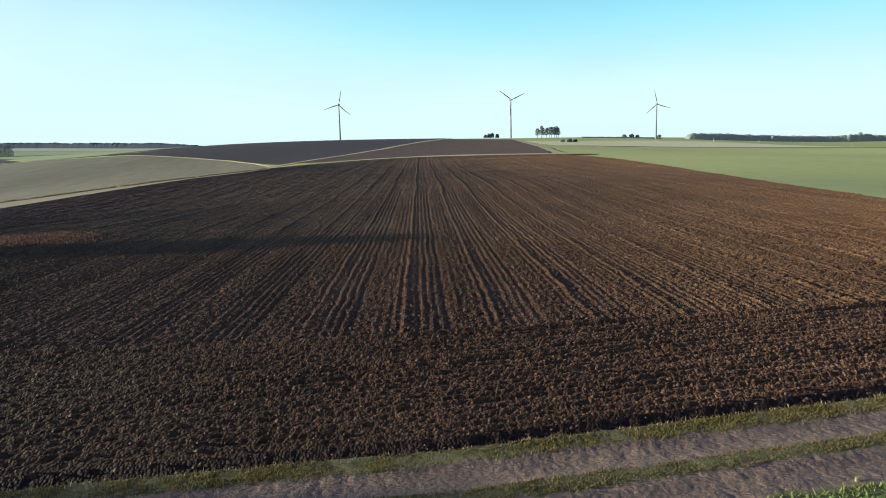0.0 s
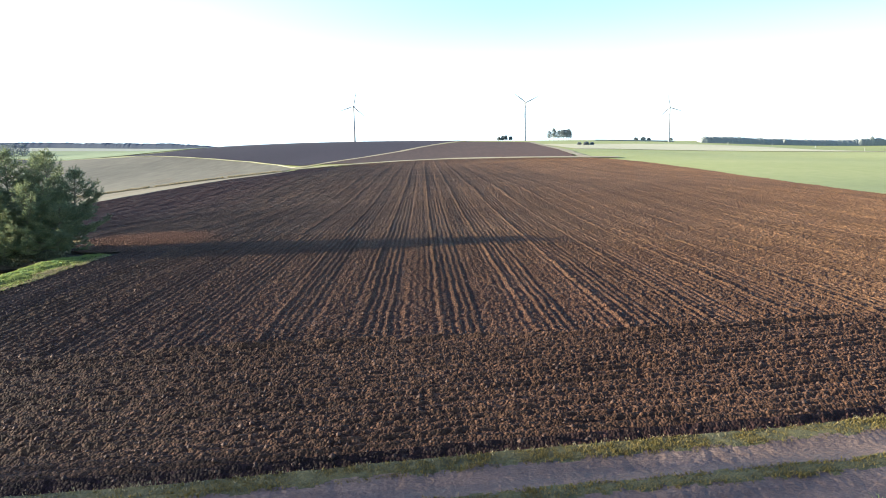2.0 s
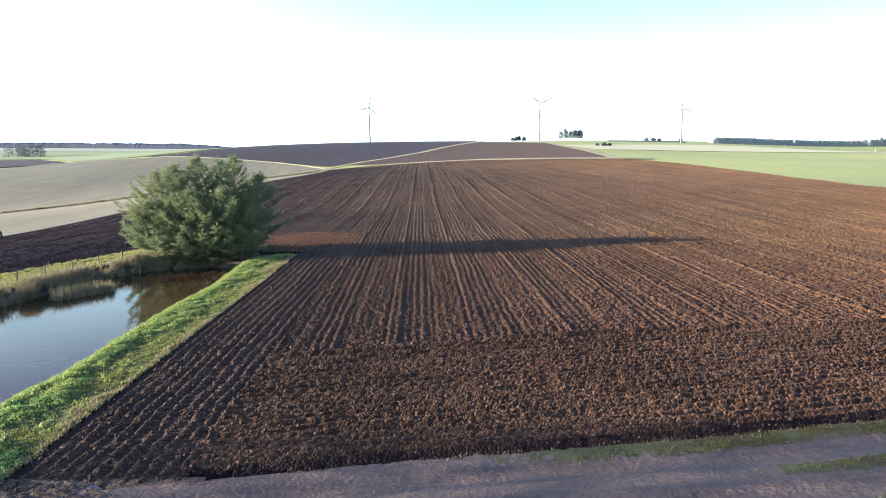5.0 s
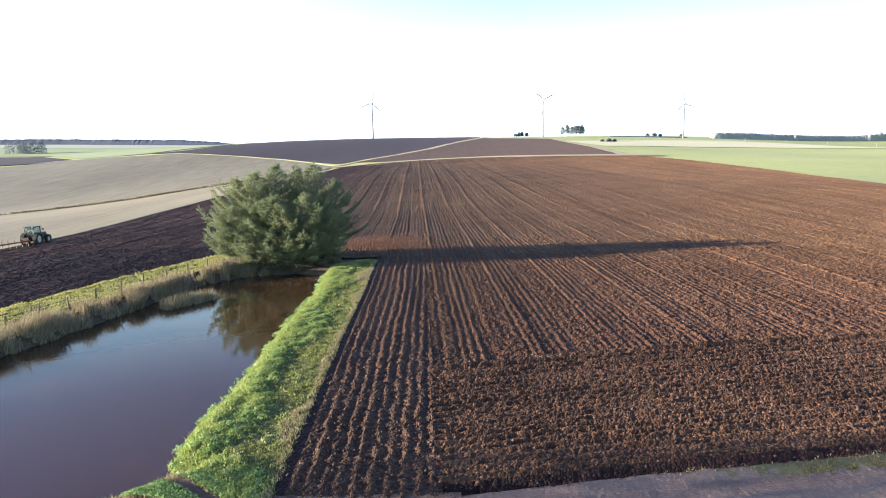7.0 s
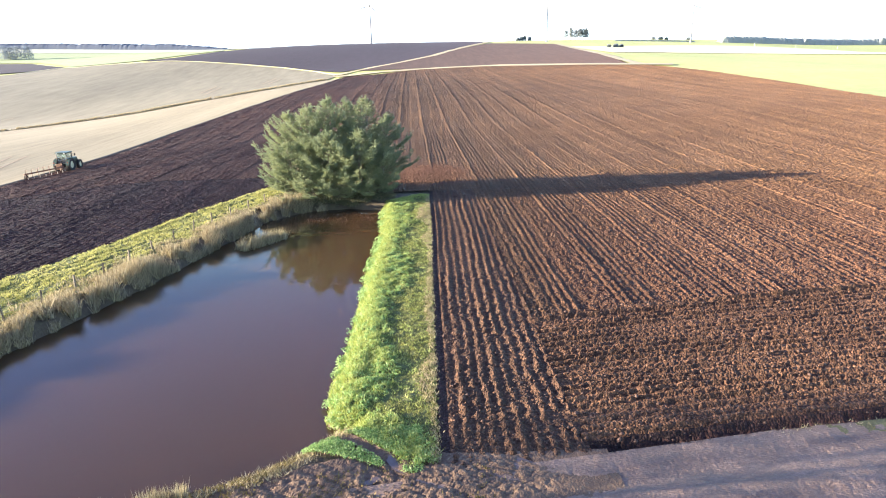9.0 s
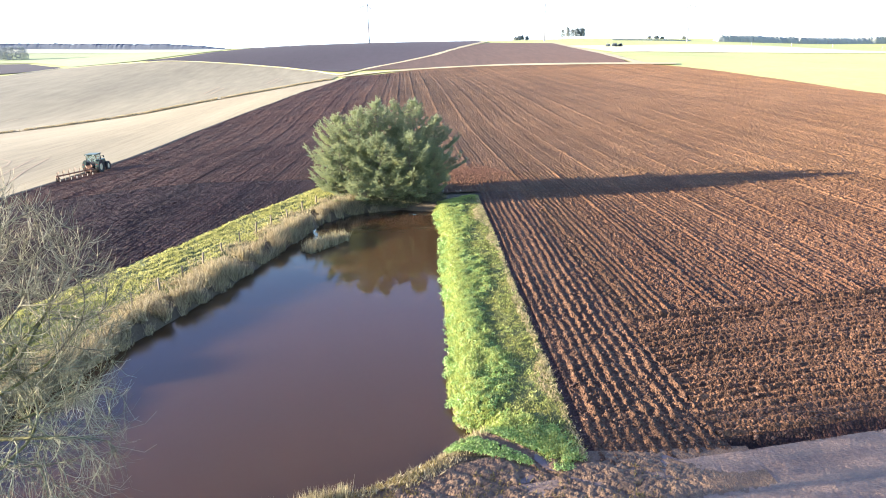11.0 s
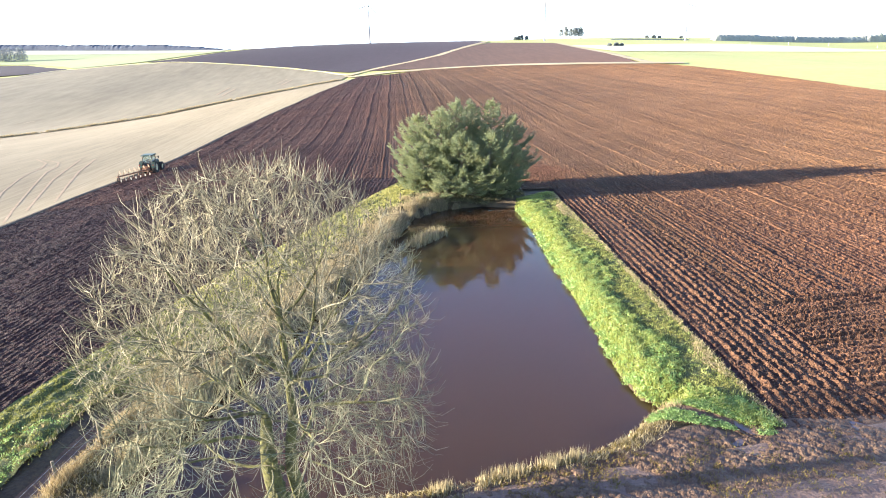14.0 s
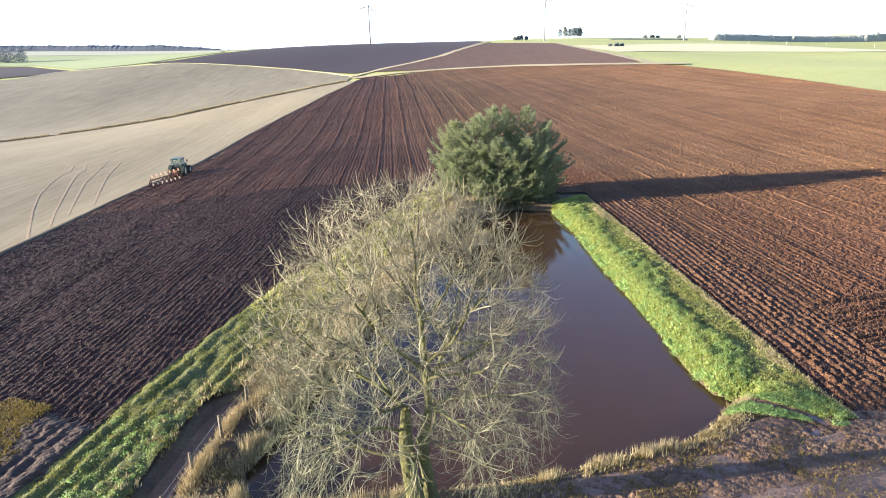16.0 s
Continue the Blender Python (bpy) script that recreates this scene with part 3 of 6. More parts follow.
def furrows(across, down, seed, deep=0.09, pitch=0.49, crumb_high=0.068, bouts=1.0, broken=0.7, cell=0.29):
    """Lumpy ridges: across is the way over the furrows, down the way along them. Passes of the plough alternate: one leaves crisp slices, the next rough lumps."""
    wob = across + 0.15 * (vnoise(across * 0.6, down * 0.4, seed) - 0.5) + 0.10 * (vnoise(across * 2.0, down * 1.5, seed + 9) - 0.5)
    row = np.round(wob / pitch)
    ridge = (0.5 + 0.5 * np.cos(2 * np.pi * wob / pitch)) ** 1.1
    phase = np.mod(wob / BOUT + 0.12 * (vnoise(across * 0.05, down * 0.03, seed + 6) - 0.5), 1.0)
    crisp = 1 - bouts * (ramp(0.06, 0.14, phase) - ramp(0.42, 0.54, phase))
    comb = bouts * (0.075 * np.exp(-((phase - 0.62) / 0.045) ** 2) - 0.05 * np.exp(-((phase - 0.08) / 0.05) ** 2))
    size = 0.7 + 0.55 * (vnoise(row * 7.31, down * 0.1, seed + 5) - 0.3)
    clod = lumps(across, down * 0.8, cell, seed)
    small = lumps(across * 1.02, down * 0.97, 0.16, seed + 4)
    slices = deep * ridge * size * (0.85 - 0.5 * broken + broken * clod) * (0.6 + 0.8 * vnoise(across * 0.9, down * 0.2, seed + 12)) * (0.45 + 0.65 * crisp)
    return slices + crumb_high * ((0.8 + 0.3 * (1 - crisp)) * small + (0.15 + 0.7 * (1 - crisp)) * clod) + comb * (0.4 + 0.8 * clod)


def ploughed(name, xs, low, high, rows, mat, seed, label, deep=0.105, along_y=True, lift=0.03):
    """A ploughed sheet over the columns xs, from the line low to the line high."""
    x = np.repeat(np.asarray(xs)[:, None], rows, 1)
    v = np.linspace(0, 1, rows)[None, :]
    a, b = low(np.asarray(xs))[:, None], high(np.asarray(xs))[:, None]
    y = a + (b - a) * v
    if along_y:
        f = furrows(x, y, seed, deep)
    else:
        f = furrows(y - a, x, seed, deep, 0.55, 0.062, 0.0, 0.35, 0.22) * ramp(0, 0.7, y - a) - 0.06 * ramp(0.5, 0.0, y - a)
        f = f + 0.13 * np.exp(-(((b - y) - 0.45) / 0.2) ** 2) * (0.5 + vnoise(x * 3, y * 3, seed + 8)) - 0.07 * np.exp(-(((b - y) - 1.0) / 0.2) ** 2)
    return put(name, grid_mesh(name, x, y, height(x, y) + lift + f, False), mat, label, "ploughed field", "structure")


def const(v):
    return lambda x: np.full(np.shape(x), float(v))


u, v = np.meshgrid(np.linspace(0, 1, 80), np.linspace(0, 1, 600), indexing="ij")
y = 12.9 + 49.1 * v
x = along(STRIP, y, 1) + 0.42
x = x + (-37.12 - x) * u
y = np.maximum(y, along(EDGE, x) - 0.35 + 0.9 * vnoise(x * 1.4, 0 * x, 5) * ramp(-37.5, -40, x))
put("field_pond_side", grid_mesh("field_pond_side", x, y, height(x, y) + 0.03 + furrows(x - along(STRIP, y, 1), y, 11, 0.125, 0.55, 0.07, 0.0, 0.9) * ramp(-0.3, 1.1, y - along(EDGE, x)) - 0.16 * ramp(0.3, -0.4, y - along(EDGE, x)), False), SOIL_POND, "brown ploughed furrows beside the grass strip of the pond", "ploughed field", "structure")
ploughed("field_near", np.arange(-37.2, 58, 0.105), lambda x: along(HEAD, x), const(62), 280, SOIL, 21, "brown ploughed field with long lumpy furrows", 0.085)
ploughed("field_headland", np.arange(-37.3, 50, 0.105), lambda x: along(EDGE, x) + 0.75, lambda x: along(HEAD, x) + 0.1, 165, SOIL_HEAD, 31, "brown headland ploughed along the farm track", 0.16, False)
ploughed("field_behind_tree", np.arange(-52, 66, 0.14), lambda x: 62 + 0 * x + np.clip(-46 - x, 0, 9) * 1.0, const(73), 42, SOIL, 41, "brown ploughed soil behind the conifer")
# mid and far part: rows bend with the two side edges
v = np.linspace(72.2, 118, 114)
u = np.linspace(0, 1, 1100)[:, None]
x = along(STUB, v, 1)[None, :] * (1 - u) + along(RIGHT, v, 1)[None, :] * u
y = np.repeat(v[None, :], len(u), 0)
put("field_middle", grid_mesh("field_middle", x, y, height(x, y) + 0.05 + furrows(x, y, 51, 0.072, 0.49, 0.065), False), SOIL, "brown ploughed field rising gently with straight furrows", "ploughed field", "structure")
v = np.linspace(0, 1, 150)[None, :] ** 1.25
u = np.linspace(0, 1, 860)[:, None]
x0 = np.linspace(-99, 66, 860)[:, None]
y = 116.5 + (along(TOP, x0 * 1.06) - 116.5) * v
x = along(STUB, y, 1) * (1 - u) + along(RIGHT, y, 1) * u
z = height(x, y) + 0.02 + 0.05 * ramp(116, 130, y) + furrows(x, y, 51, 0.058, 0.49, 0.065) + 0.06 * np.exp(-((np.mod(x / BOUT, 1.0) - 0.62) / 0.09) ** 2) * (0.4 + vnoise(x * 0.2, y * 0.05, 62))
put("field_far", grid_mesh("field_far", x, y, z, False), SOIL, "upper part of the brown ploughed field", "ploughed field", "structure")
v = np.linspace(-8, 73, 420)
u = np.linspace(0, 1, 320)[:, None]
x = along(STUB, v, 1)[None, :] * (1 - u) + along(LEFT_OUT, v, 1)[None, :] * u
y = np.repeat(v[None, :], len(u), 0)
put("field_left", grid_mesh("field_left", x, y, height(x, y) + 0.03 + furrows(x - 0.12 * y, y, 71, 0.065, 0.45, 0.07, 0.3, 1.1), False), SOIL_FRESH, "dark freshly ploughed field between stubble and pond", "ploughed field", "structure")


# ---- distant fields ----
def strip(name, one, other, nu, nv, mat, label, lift=0.12, category="field"):
    a, b = resample(one, nu)[:, None], resample(other, nu)[:, None]
    p = a + (b - a) * np.linspace(0, 1, nv)[None, :, None]
    x, y = p[..., 0], p[..., 1]
    return put(name, grid_mesh(name, x, y, height(x, y) + lift), mat, label, category, "structure")


def ribbon(name, line, width, mat, label, lift=0.2, rise=0.0, base=height):
    """A narrow way or bank that follows a plan line."""
    p = resample(line, max(12, 6 * len(line)))
    w = np.gradient(p, axis=0)
    w /= np.hypot(w[:, 0], w[:, 1])[:, None]
    side = np.stack([-w[:, 1], w[:, 0]], 1)
    c = np.linspace(-0.5, 0.5, 7)
    wide = width * (0.75 + 0.5 * vnoise(p[:, 0] * 0.1, p[:, 1] * 0.1, 9))
    q = p[:, None] + side[:, None] * (c[None, :] * wide[:, None])[..., None]
    z = base(q[..., 0], q[..., 1]) + lift + rise * (1 - (2 * c[None, :]) ** 2) * (0.5 + vnoise(q[..., 0], q[..., 1], 4))
    return put(name, grid_mesh(name, q[..., 0], q[..., 1], z), mat, label, "path", "structure")


strip("stubble_low", STUB, [(-330, -30), (-310, 60), (-260, 150), (-185, 203), (-174, 217), (-161, 228), (-144, 240), (-129, 265), (-118, 280), (-106, 300), (-96, 324), (-84, 342)], 120, 60, STUBBLE, "pale stubble field with drill lines", 0.05)
UPPER = [(-560, 330), (-420, 390), (-330, 415), (-298, 440), (-292, 474), (-260, 495), (-222, 500), (-198, 487), (-158, 460), (-124, 433), (-100, 404), (-84, 372)]
strip("stubble_high", [(-560, 60)] + DRAIN, UPPER, 110, 40, STUBBLE_FAR, "weathered tan stubble on a rounded hill", 0.14)
strip("dark_field_low", [(-560, 360), (-430, 420), (-330, 440), (-300, 462), (-284, 482)], [(-700, 640), (-440, 660), (-389, 636), (-319, 528), (-283, 483)], 40, 24, SOIL_HILL, "dark ploughed field in the dip", 0.2)
RIDGE_WAY = [(-84, 372), (-79, 386), (-66, 409), (-48, 430), (-27, 461), (-6, 514), (14, 570), (25, 606), (30, 640)]
strip("dark_field_ridge", [(-242, 512), (-198, 492), (-158, 466), (-124, 439), (-100, 411), (-84, 392), (-66, 413), (-48, 434), (-27, 465), (-7, 518), (23, 606)],
      [(-241, 514), (-222, 532), (-199, 585), (-184, 606), (-158, 650), (-110, 700), (-70, 730), (-30, 750), (0, 750), (20, 730), (28, 690)], 90, 40, SOIL_HILL, "dark ploughed field up to the ridge", 0.2)
strip("brown_field_ridge", [(-74, 394), (-66, 407), (-48, 428), (-27, 459), (-5, 512), (27, 590)], [(62, 318), (68, 361), (73, 410), (76, 484), (79, 540), (81, 578)], 60, 40, SOIL_FAR, "brown ploughed field below the turbines", 0.2)
strip("pale_grassland", [(89, 432), (118, 448), (160, 458), (205, 464), (275, 452), (440, 410), (720, 376)], [(81, 530), (129, 548), (190, 578), (254, 602), (340, 610), (480, 560), (760, 520)], 60, 30, TAN, "pale bleached grassland beyond the green crop", 0.08)
ribbon("top_path", [(p[0], p[1] + 5) for p in TOP], 9, PATH_GRASS, "bleached grass path along the top of the field", 0.32)
ribbon("ridge_path", RIDGE_WAY, 4.5, PATH_GRASS, "pale worn farm path climbing the ridge", 0.3)
ribbon("side_path", [(66, 310), (70, 361), (75, 410), (78, 484), (82, 578)], 5, PATH_GRASS, "pale worn farm path beside the brown field", 0.3)
ribbon("drain_bank", DRAIN, 0.8, WHEELED, "rough drain bank between two stubble fields", 0.13, 0.05)
ribbon("drain_verge", [(x - 0.8, y + 2.4) for x, y in DRAIN], 2.6, PATH_GRASS, "narrow bleached verge beside the drain", 0.19, 0.08)
ribbon("hill_verge", [(x, y + 3) for x, y in UPPER[3:]], 2.2, TAN, "bleached grass margin on the hill top", 0.22, 0.15)
ribbon("stubble_margin", [(x - 0.6, y) for x, y in STUB], 1.0, BANK, "raw furrow edge between stubble and ploughed soil", 0.1, 0.12)

# ---- verges, track and mud ----
def sheet(name, x, y, rise, mat, label, category):
    return put(name, grid_mesh(name, x, y, ground_z(x, y) + 0.07 + rise), mat, label, category, "structure")


u, v = np.meshgrid(np.linspace(0, 1, 44), np.linspace(13.8, 60, 360), indexing="ij")
right_bank = [(-42.3, 60), (-44.2, 59.2), (-46.0, 58), (-46.5, 56), (-46.3, 46), (-46.8, 38), (-46.9, 32), (-47.1, 25), (-47.5, 20.5), (-47.3, 18), (-46.4, 17.0), (-45.0, 14.8), (-44.4, 13.8)]
x = along(right_bank, v, 1) * (1 - u) + (along(STRIP, v, 1) - 0.05) * u


RUNNEL = [(-48.2, 16.4), (-46.9, 16.2), (-45.9, 15.4), (-44.9, 14.4), (-44.6, 13.6)]


def strip_lush(x, y):
    """How rank the growth stands: thick beside the water, short towards the soil."""
    return 1 - ramp(1.3, 2.5, x - along(right_bank, y, 1) - 1.6 * (vnoise(x * 0.5, y * 0.25, 78) - 0.3))


def strip_rise(x, y):
    return ramp(0.3, 0.8, line_distance(RUNNEL, x, y)) * (0.13 * clouds(x * 1.1, y * 1.1, 5) + strip_lush(x, y) * 0.15 * lumps(x, y, 0.62, 6) + 0.05 * lumps(x, y, 0.3, 7)) * ramp(0, 0.5, x - along(right_bank, y, 1)) + 0.03 * vnoise(x * 5, y * 5, 6)


def margin_rise(x, y):
    marks = np.cos((x - along(LEFT_OUT, y, 1)) * 6.5 + 5.0 * vnoise(x * 0.25, y * 0.12, 2))
    return 0.16 * clouds(x * 0.9, y * 0.9, 8) + (0.09 + 0.08 * ramp(30, 22, y)) * lumps(x * 1.2, y * 0.5, 0.5, 9) + (0.035 + 0.12 * ramp(30, 22, y)) * marks * vnoise(x * 0.5, y * 0.12, 7)


sheet("grass_strip", x, v, strip_rise(x, v), TURF, "bright green grass strip between pond and ploughed field", "grass strip")
fx, fd = np.meshgrid(np.arange(-37.3, 50, 0.14), np.linspace(-0.05, 0.85, 9), indexing="ij")
fy = along(EDGE, fx) + fd
put("headland_furrow", grid_mesh("headland_furrow", fx, fy, height(fx, fy) + 0.07 - 0.34 * np.sin(np.pi * np.clip(fd / 0.85, 0, 1)) + 0.06 * vnoise(fx * 5, fy * 5, 71), False), SOIL_FRESH, "deep dark furrow along the track verge", "furrow", "structure")
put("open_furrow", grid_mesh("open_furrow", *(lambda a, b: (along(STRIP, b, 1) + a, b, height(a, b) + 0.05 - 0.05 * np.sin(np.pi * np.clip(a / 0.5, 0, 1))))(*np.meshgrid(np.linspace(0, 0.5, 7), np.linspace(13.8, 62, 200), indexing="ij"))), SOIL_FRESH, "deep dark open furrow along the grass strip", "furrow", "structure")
u, v = np.meshgrid(np.linspace(0, 1, 70), np.linspace(-8, 71, 330), indexing="ij")
left_bank = [(-75.4, -8), (-74.8, 8), (-74.5, 13), (-74.0, 16), (-73.6, 19), (-71.0, 21.5), (-67.9, 26.5), (-65.9, 32), (-64.1, 37), (-62.5, 43), (-60.6, 50), (-59.3, 54.5), (-57.0, 60), (-52.0, 63), (-50, 71)]
x = along(LEFT_OUT, v, 1) * (1 - u) + along(left_bank, v, 1) * u
sheet("grass_margin", x, v, margin_rise(x, v), TURF, "grass margin with wheel marks between pond and dark field", "grass margin")

u, v = np.meshgrid(np.linspace(0, 1, 120), np.linspace(0, 1, 150), indexing="ij")
gd = 12.0 * u
x0 = along(LEFT_OUT, -8 + 26.5 * v, 1)
x = x0 - gd + 0.15
y = -8 + (26.5 + 0.55 * gd) * v
rutted = -0.09 * (np.exp(-((gd - 1.1) / 0.22) ** 2) + np.exp(-((gd - 1.75) / 0.2) ** 2) + np.exp(-((gd - 4.6) / 0.3) ** 2))
gate_z = height(x, y) + 0.14 + rutted + 0.10 * clouds(x * 1.2, y * 1.2, 22) + 0.09 * lumps(x, y, 0.33, 23) + 0.05 * lumps(x, y, 0.2, 24) - 0.2 * ramp(0.04, 0.0, u) - 0.3 * ramp(0.93, 1.0, v) - 0.3 * ramp(0.93, 1.0, u)
put("gateway_mud", grid_mesh("gateway_mud", x, y, gate_z, False), GATE_MUD, "rutted churned mud at the corner of the dark field", "mud", "structure")

tx, td = np.meshgrid(np.arange(-76, 40, 0.08), np.linspace(0.0, 5.2, 46), indexing="ij")
ty = along(EDGE, tx) - td
grassy = ramp(-16, -6, tx)
rut = -0.09 * (np.exp(-((td - 1.6) / 0.5) ** 2) + np.exp(-((td - 3.95) / 0.55) ** 2))
crown = 0.05 * np.exp(-((td - 2.75) / 0.35) ** 2) * grassy
lanes = sum(np.exp(-((td - c) / 0.24) ** 2) for c in (0.95, 1.75, 3.45, 4.25))
tread = (0.004 + 0.024 * lanes * (0.25 + vnoise(tx * 0.5, td * 2, 3))) * (np.abs(np.sin(tx * 11.5 + 7 * np.abs(np.mod(td, 0.8) - 0.4))) > 0.55) + 0.022 * lumps(tx, ty, 0.24, 33) * (0.4 + vnoise(tx * 0.7, ty * 0.7, 34))
track = grid_mesh("farm_track", tx, ty, height(tx, ty) + 0.06 + rut + crown + tread + 0.05 * clouds(tx * 1.5, ty * 1.5, 2))
track.materials.append(MUD)
track.materials.append(VERGE_TURF)
cx, cd = (tx[:-1, :-1] + tx[1:, 1:]).ravel() / 2, (td[:-1, :-1] + td[1:, 1:]).ravel() / 2
ragged = 0.5 * (vnoise(cx * 2.5, cd * 2.5, 81) - 0.5)
track.polygons.foreach_set("material_index", ((cx > -26 + 8 * ragged) & ((cd < 0.85 + ragged) | ((np.abs(cd - 2.75) < 0.34 + 0.7 * ragged) & (cx > -18)) | (cd > 4.7 + ragged))).astype(np.int32))
put("farm_track", track, None, "wet muddy farm track with two worn wheel ruts", "farm track", "structure")
tx, td = np.meshgrid(np.arange(-100, 120, 0.8), np.linspace(5.1, 34, 40), indexing="ij")
ty = along(EDGE, tx) - td
put("track_verge", grid_mesh("track_verge", tx, ty, height(tx, ty) + 0.05 + 0.15 * clouds(tx * 0.7, ty * 0.7, 4)), TURF, "rough green verge below the farm track", "verge", "structure")
u, v = np.meshgrid(np.linspace(0, 1, 480), np.linspace(0, 1, 76), indexing="ij")
x = -73 + 36.5 * u
front = along([(-73, 10.6), (-69, 10.9), (-61, 11.2), (-57, 11.6), (-54, 12.3), (-51, 13.2), (-48.4, 14.3), (-46, 15.2), (-44, 14.8), (-42.5, 14.5), (-36, 14.4)], x)
y = (along(EDGE, x) - 2.6) * (1 - v) + front * v
mud_lumps = 0.11 * clouds(x * 1.3, y * 1.3, 12) + 0.075 * lumps(x + 0.5 * y, y * 1.5, 0.30, 13) + 0.06 * lumps(x, y, 0.17, 14) - 0.07 * np.exp(-((np.mod(x * 0.35 + y * 0.6, 1.0) - 0.5) / 0.10) ** 2) - 0.1 * ramp(0.55, 0.7, vnoise(x * 0.5, y * 0.5, 15))
put("mud_corner", grid_mesh("mud_corner", x, y, height(x, y) + 0.05 + mud_lumps * (0.4 + 0.6 * np.sin(np.pi * v)) * (1 - ramp(0.86, 1.0, u)) - 0.35 * ramp(0.9, 1.0, v) * (x < -45), False), CHURN, "churned wet mud at the pond corner", "mud", "structure")


# ---- grass, reeds and weeds ----
RNG = np.random.RandomState(5)


def blades(name, xy, z, tall, wide, lean, each, mat, label, category, seed=1, bend=0.0):
    """Tufts of narrow blades, three corners each, as one mass."""
    r = np.random.RandomState(seed)
    n = len(xy)
    tall = np.broadcast_to(tall, (n,))
    base = np.repeat(np.column_stack([xy, z]), each, 0)
    h = np.repeat(tall, each) * r.uniform(0.6, 1.15, n * each)
    a = r.uniform(0, 2 * np.pi, n * each)
    base[:, 0] += r.normal(0, 0.07, n * each)
    base[:, 1] += r.normal(0, 0.07, n * each)
    out = h * lean * r.uniform(0.2, 1.3, n * each)
    tip = base + np.stack([np.cos(a) * out + bend * h, np.sin(a) * out, h], 1)
    b = r.uniform(0, 2 * np.pi, n * each)
    w = wide * r.uniform(0.6, 1.4, n * each)
    side = np.stack([np.cos(b) * w, np.sin(b) * w, 0 * w], 1)
    verts = np.stack([base - side, base + side, tip], 1).reshape(-1, 3)
    return put(name, tri_mesh(name, verts, np.arange(len(verts)).reshape(-1, 3)), mat, label, category, "stuff")


def leaves(name, centres, radius, each, size, mat, label, category, seed=2, flat=0.6):
    """Clumps of small leaves round their centres, as one mass."""
    r = np.random.RandomState(seed)
    n = len(centres) * each
    radius = np.repeat(np.broadcast_to(radius, (len(centres),)), each)
    d = r.normal(0, 1, (n, 3))
    d /= np.linalg.norm(d, axis=1)[:, None]
    d[:, 2] = np.abs(d[:, 2]) * flat
    c = np.repeat(np.asarray(centres), each, 0) + d * (radius * r.uniform(0.5, 1.0, n))[:, None]
    u = r.normal(0, 1, (n, 3))
    u /= np.linalg.norm(u, axis=1)[:, None]
    w = np.cross(u, d)
    w /= np.linalg.norm(w, axis=1)[:, None] + 1e-6
    s = (size * r.uniform(0.5, 1.4, n))[:, None]
    verts = np.stack([c - u * s, c + w * s * 0.55, c + u * s, c - w * s * 0.55], 1).reshape(-1, 3)
    k = np.arange(n)[:, None] * 4
    tris = np.concatenate([k + [0, 1, 2], k + [0, 2, 3]])
    return put(name, tri_mesh(name, verts, tris), mat, label, category, "stuff")


def scattered(n, x0, x1, y0, y1, keep):
    x, y = RNG.uniform(x0, x1, n), RNG.uniform(y0, y1, n)
    k = keep(x, y) & (line_distance(RUNNEL, x, y) > 0.33)
    return x[k], y[k]


def tops(x, y, more=0.12):
    return ground_z(x, y) + more


x, y = scattered(34000, -48.5, -42, 13.8, 60, lambda x, y: (x > along(right_bank, y, 1) - 0.3) & (x < along(STRIP, y, 1) - 0.05))
near_water = 1 - ramp(0, 2.2, x - along(right_bank, y, 1))
lush = RNG.rand(len(x)) < 0.1 + 0.9 * strip_lush(x, y)
blades("strip_grass", np.column_stack([x, y])[lush], (tops(x, y, 0.05) + strip_rise(x, y))[lush], (0.06 + 0.12 * vnoise(x * 1.7, y * 1.7, 3) + 0.06 * near_water)[lush], 0.034, 1.0, 5, BLADE, "bright green lush grass along the pond bank", "grass", 3)
blades("strip_turf", np.column_stack([x, y])[~lush], (tops(x, y, 0.05) + strip_rise(x, y))[~lush], (0.04 + 0.07 * vnoise(x, y, 3))[~lush], 0.02, 0.9, 5, TURF_BLADE, "short olive turf along the field edge", "grass", 79)
x, y = scattered(16000, -46, -42, 13.8, 60, lambda x, y: (x < along(STRIP, y, 1) - 0.02) & (x > along(STRIP, y, 1) - 0.25 - 1.2 * vnoise(x * 0.4, y * 0.3, 77) ** 2))
blades("strip_dead_grass", np.column_stack([x, y]), tops(x, y, 0.05) + strip_rise(x, y), 0.08 + 0.1 * vnoise(x, y, 3), 0.02, 0.9, 5, STRAW, "bleached short grass along the edge of the strip", "dead grass", 33)
x, y = scattered(13000, -48.5, -43, 13.8, 58, lambda x, y: (x > along(right_bank, y, 1) - 0.3) & (RNG.rand(len(x)) < strip_lush(x, y) ** 2 * (0.25 + 0.6 * ramp(50, 25, y))) & (lumps(x, y, 0.62, 6) > 0.25))
leaves("bank_weeds", np.column_stack([x, y, tops(x, y, 0.07) + strip_rise(x, y)]), 0.17, 18, 0.045, WEED, "bright leafy weeds on the pond bank", "weeds", 4)
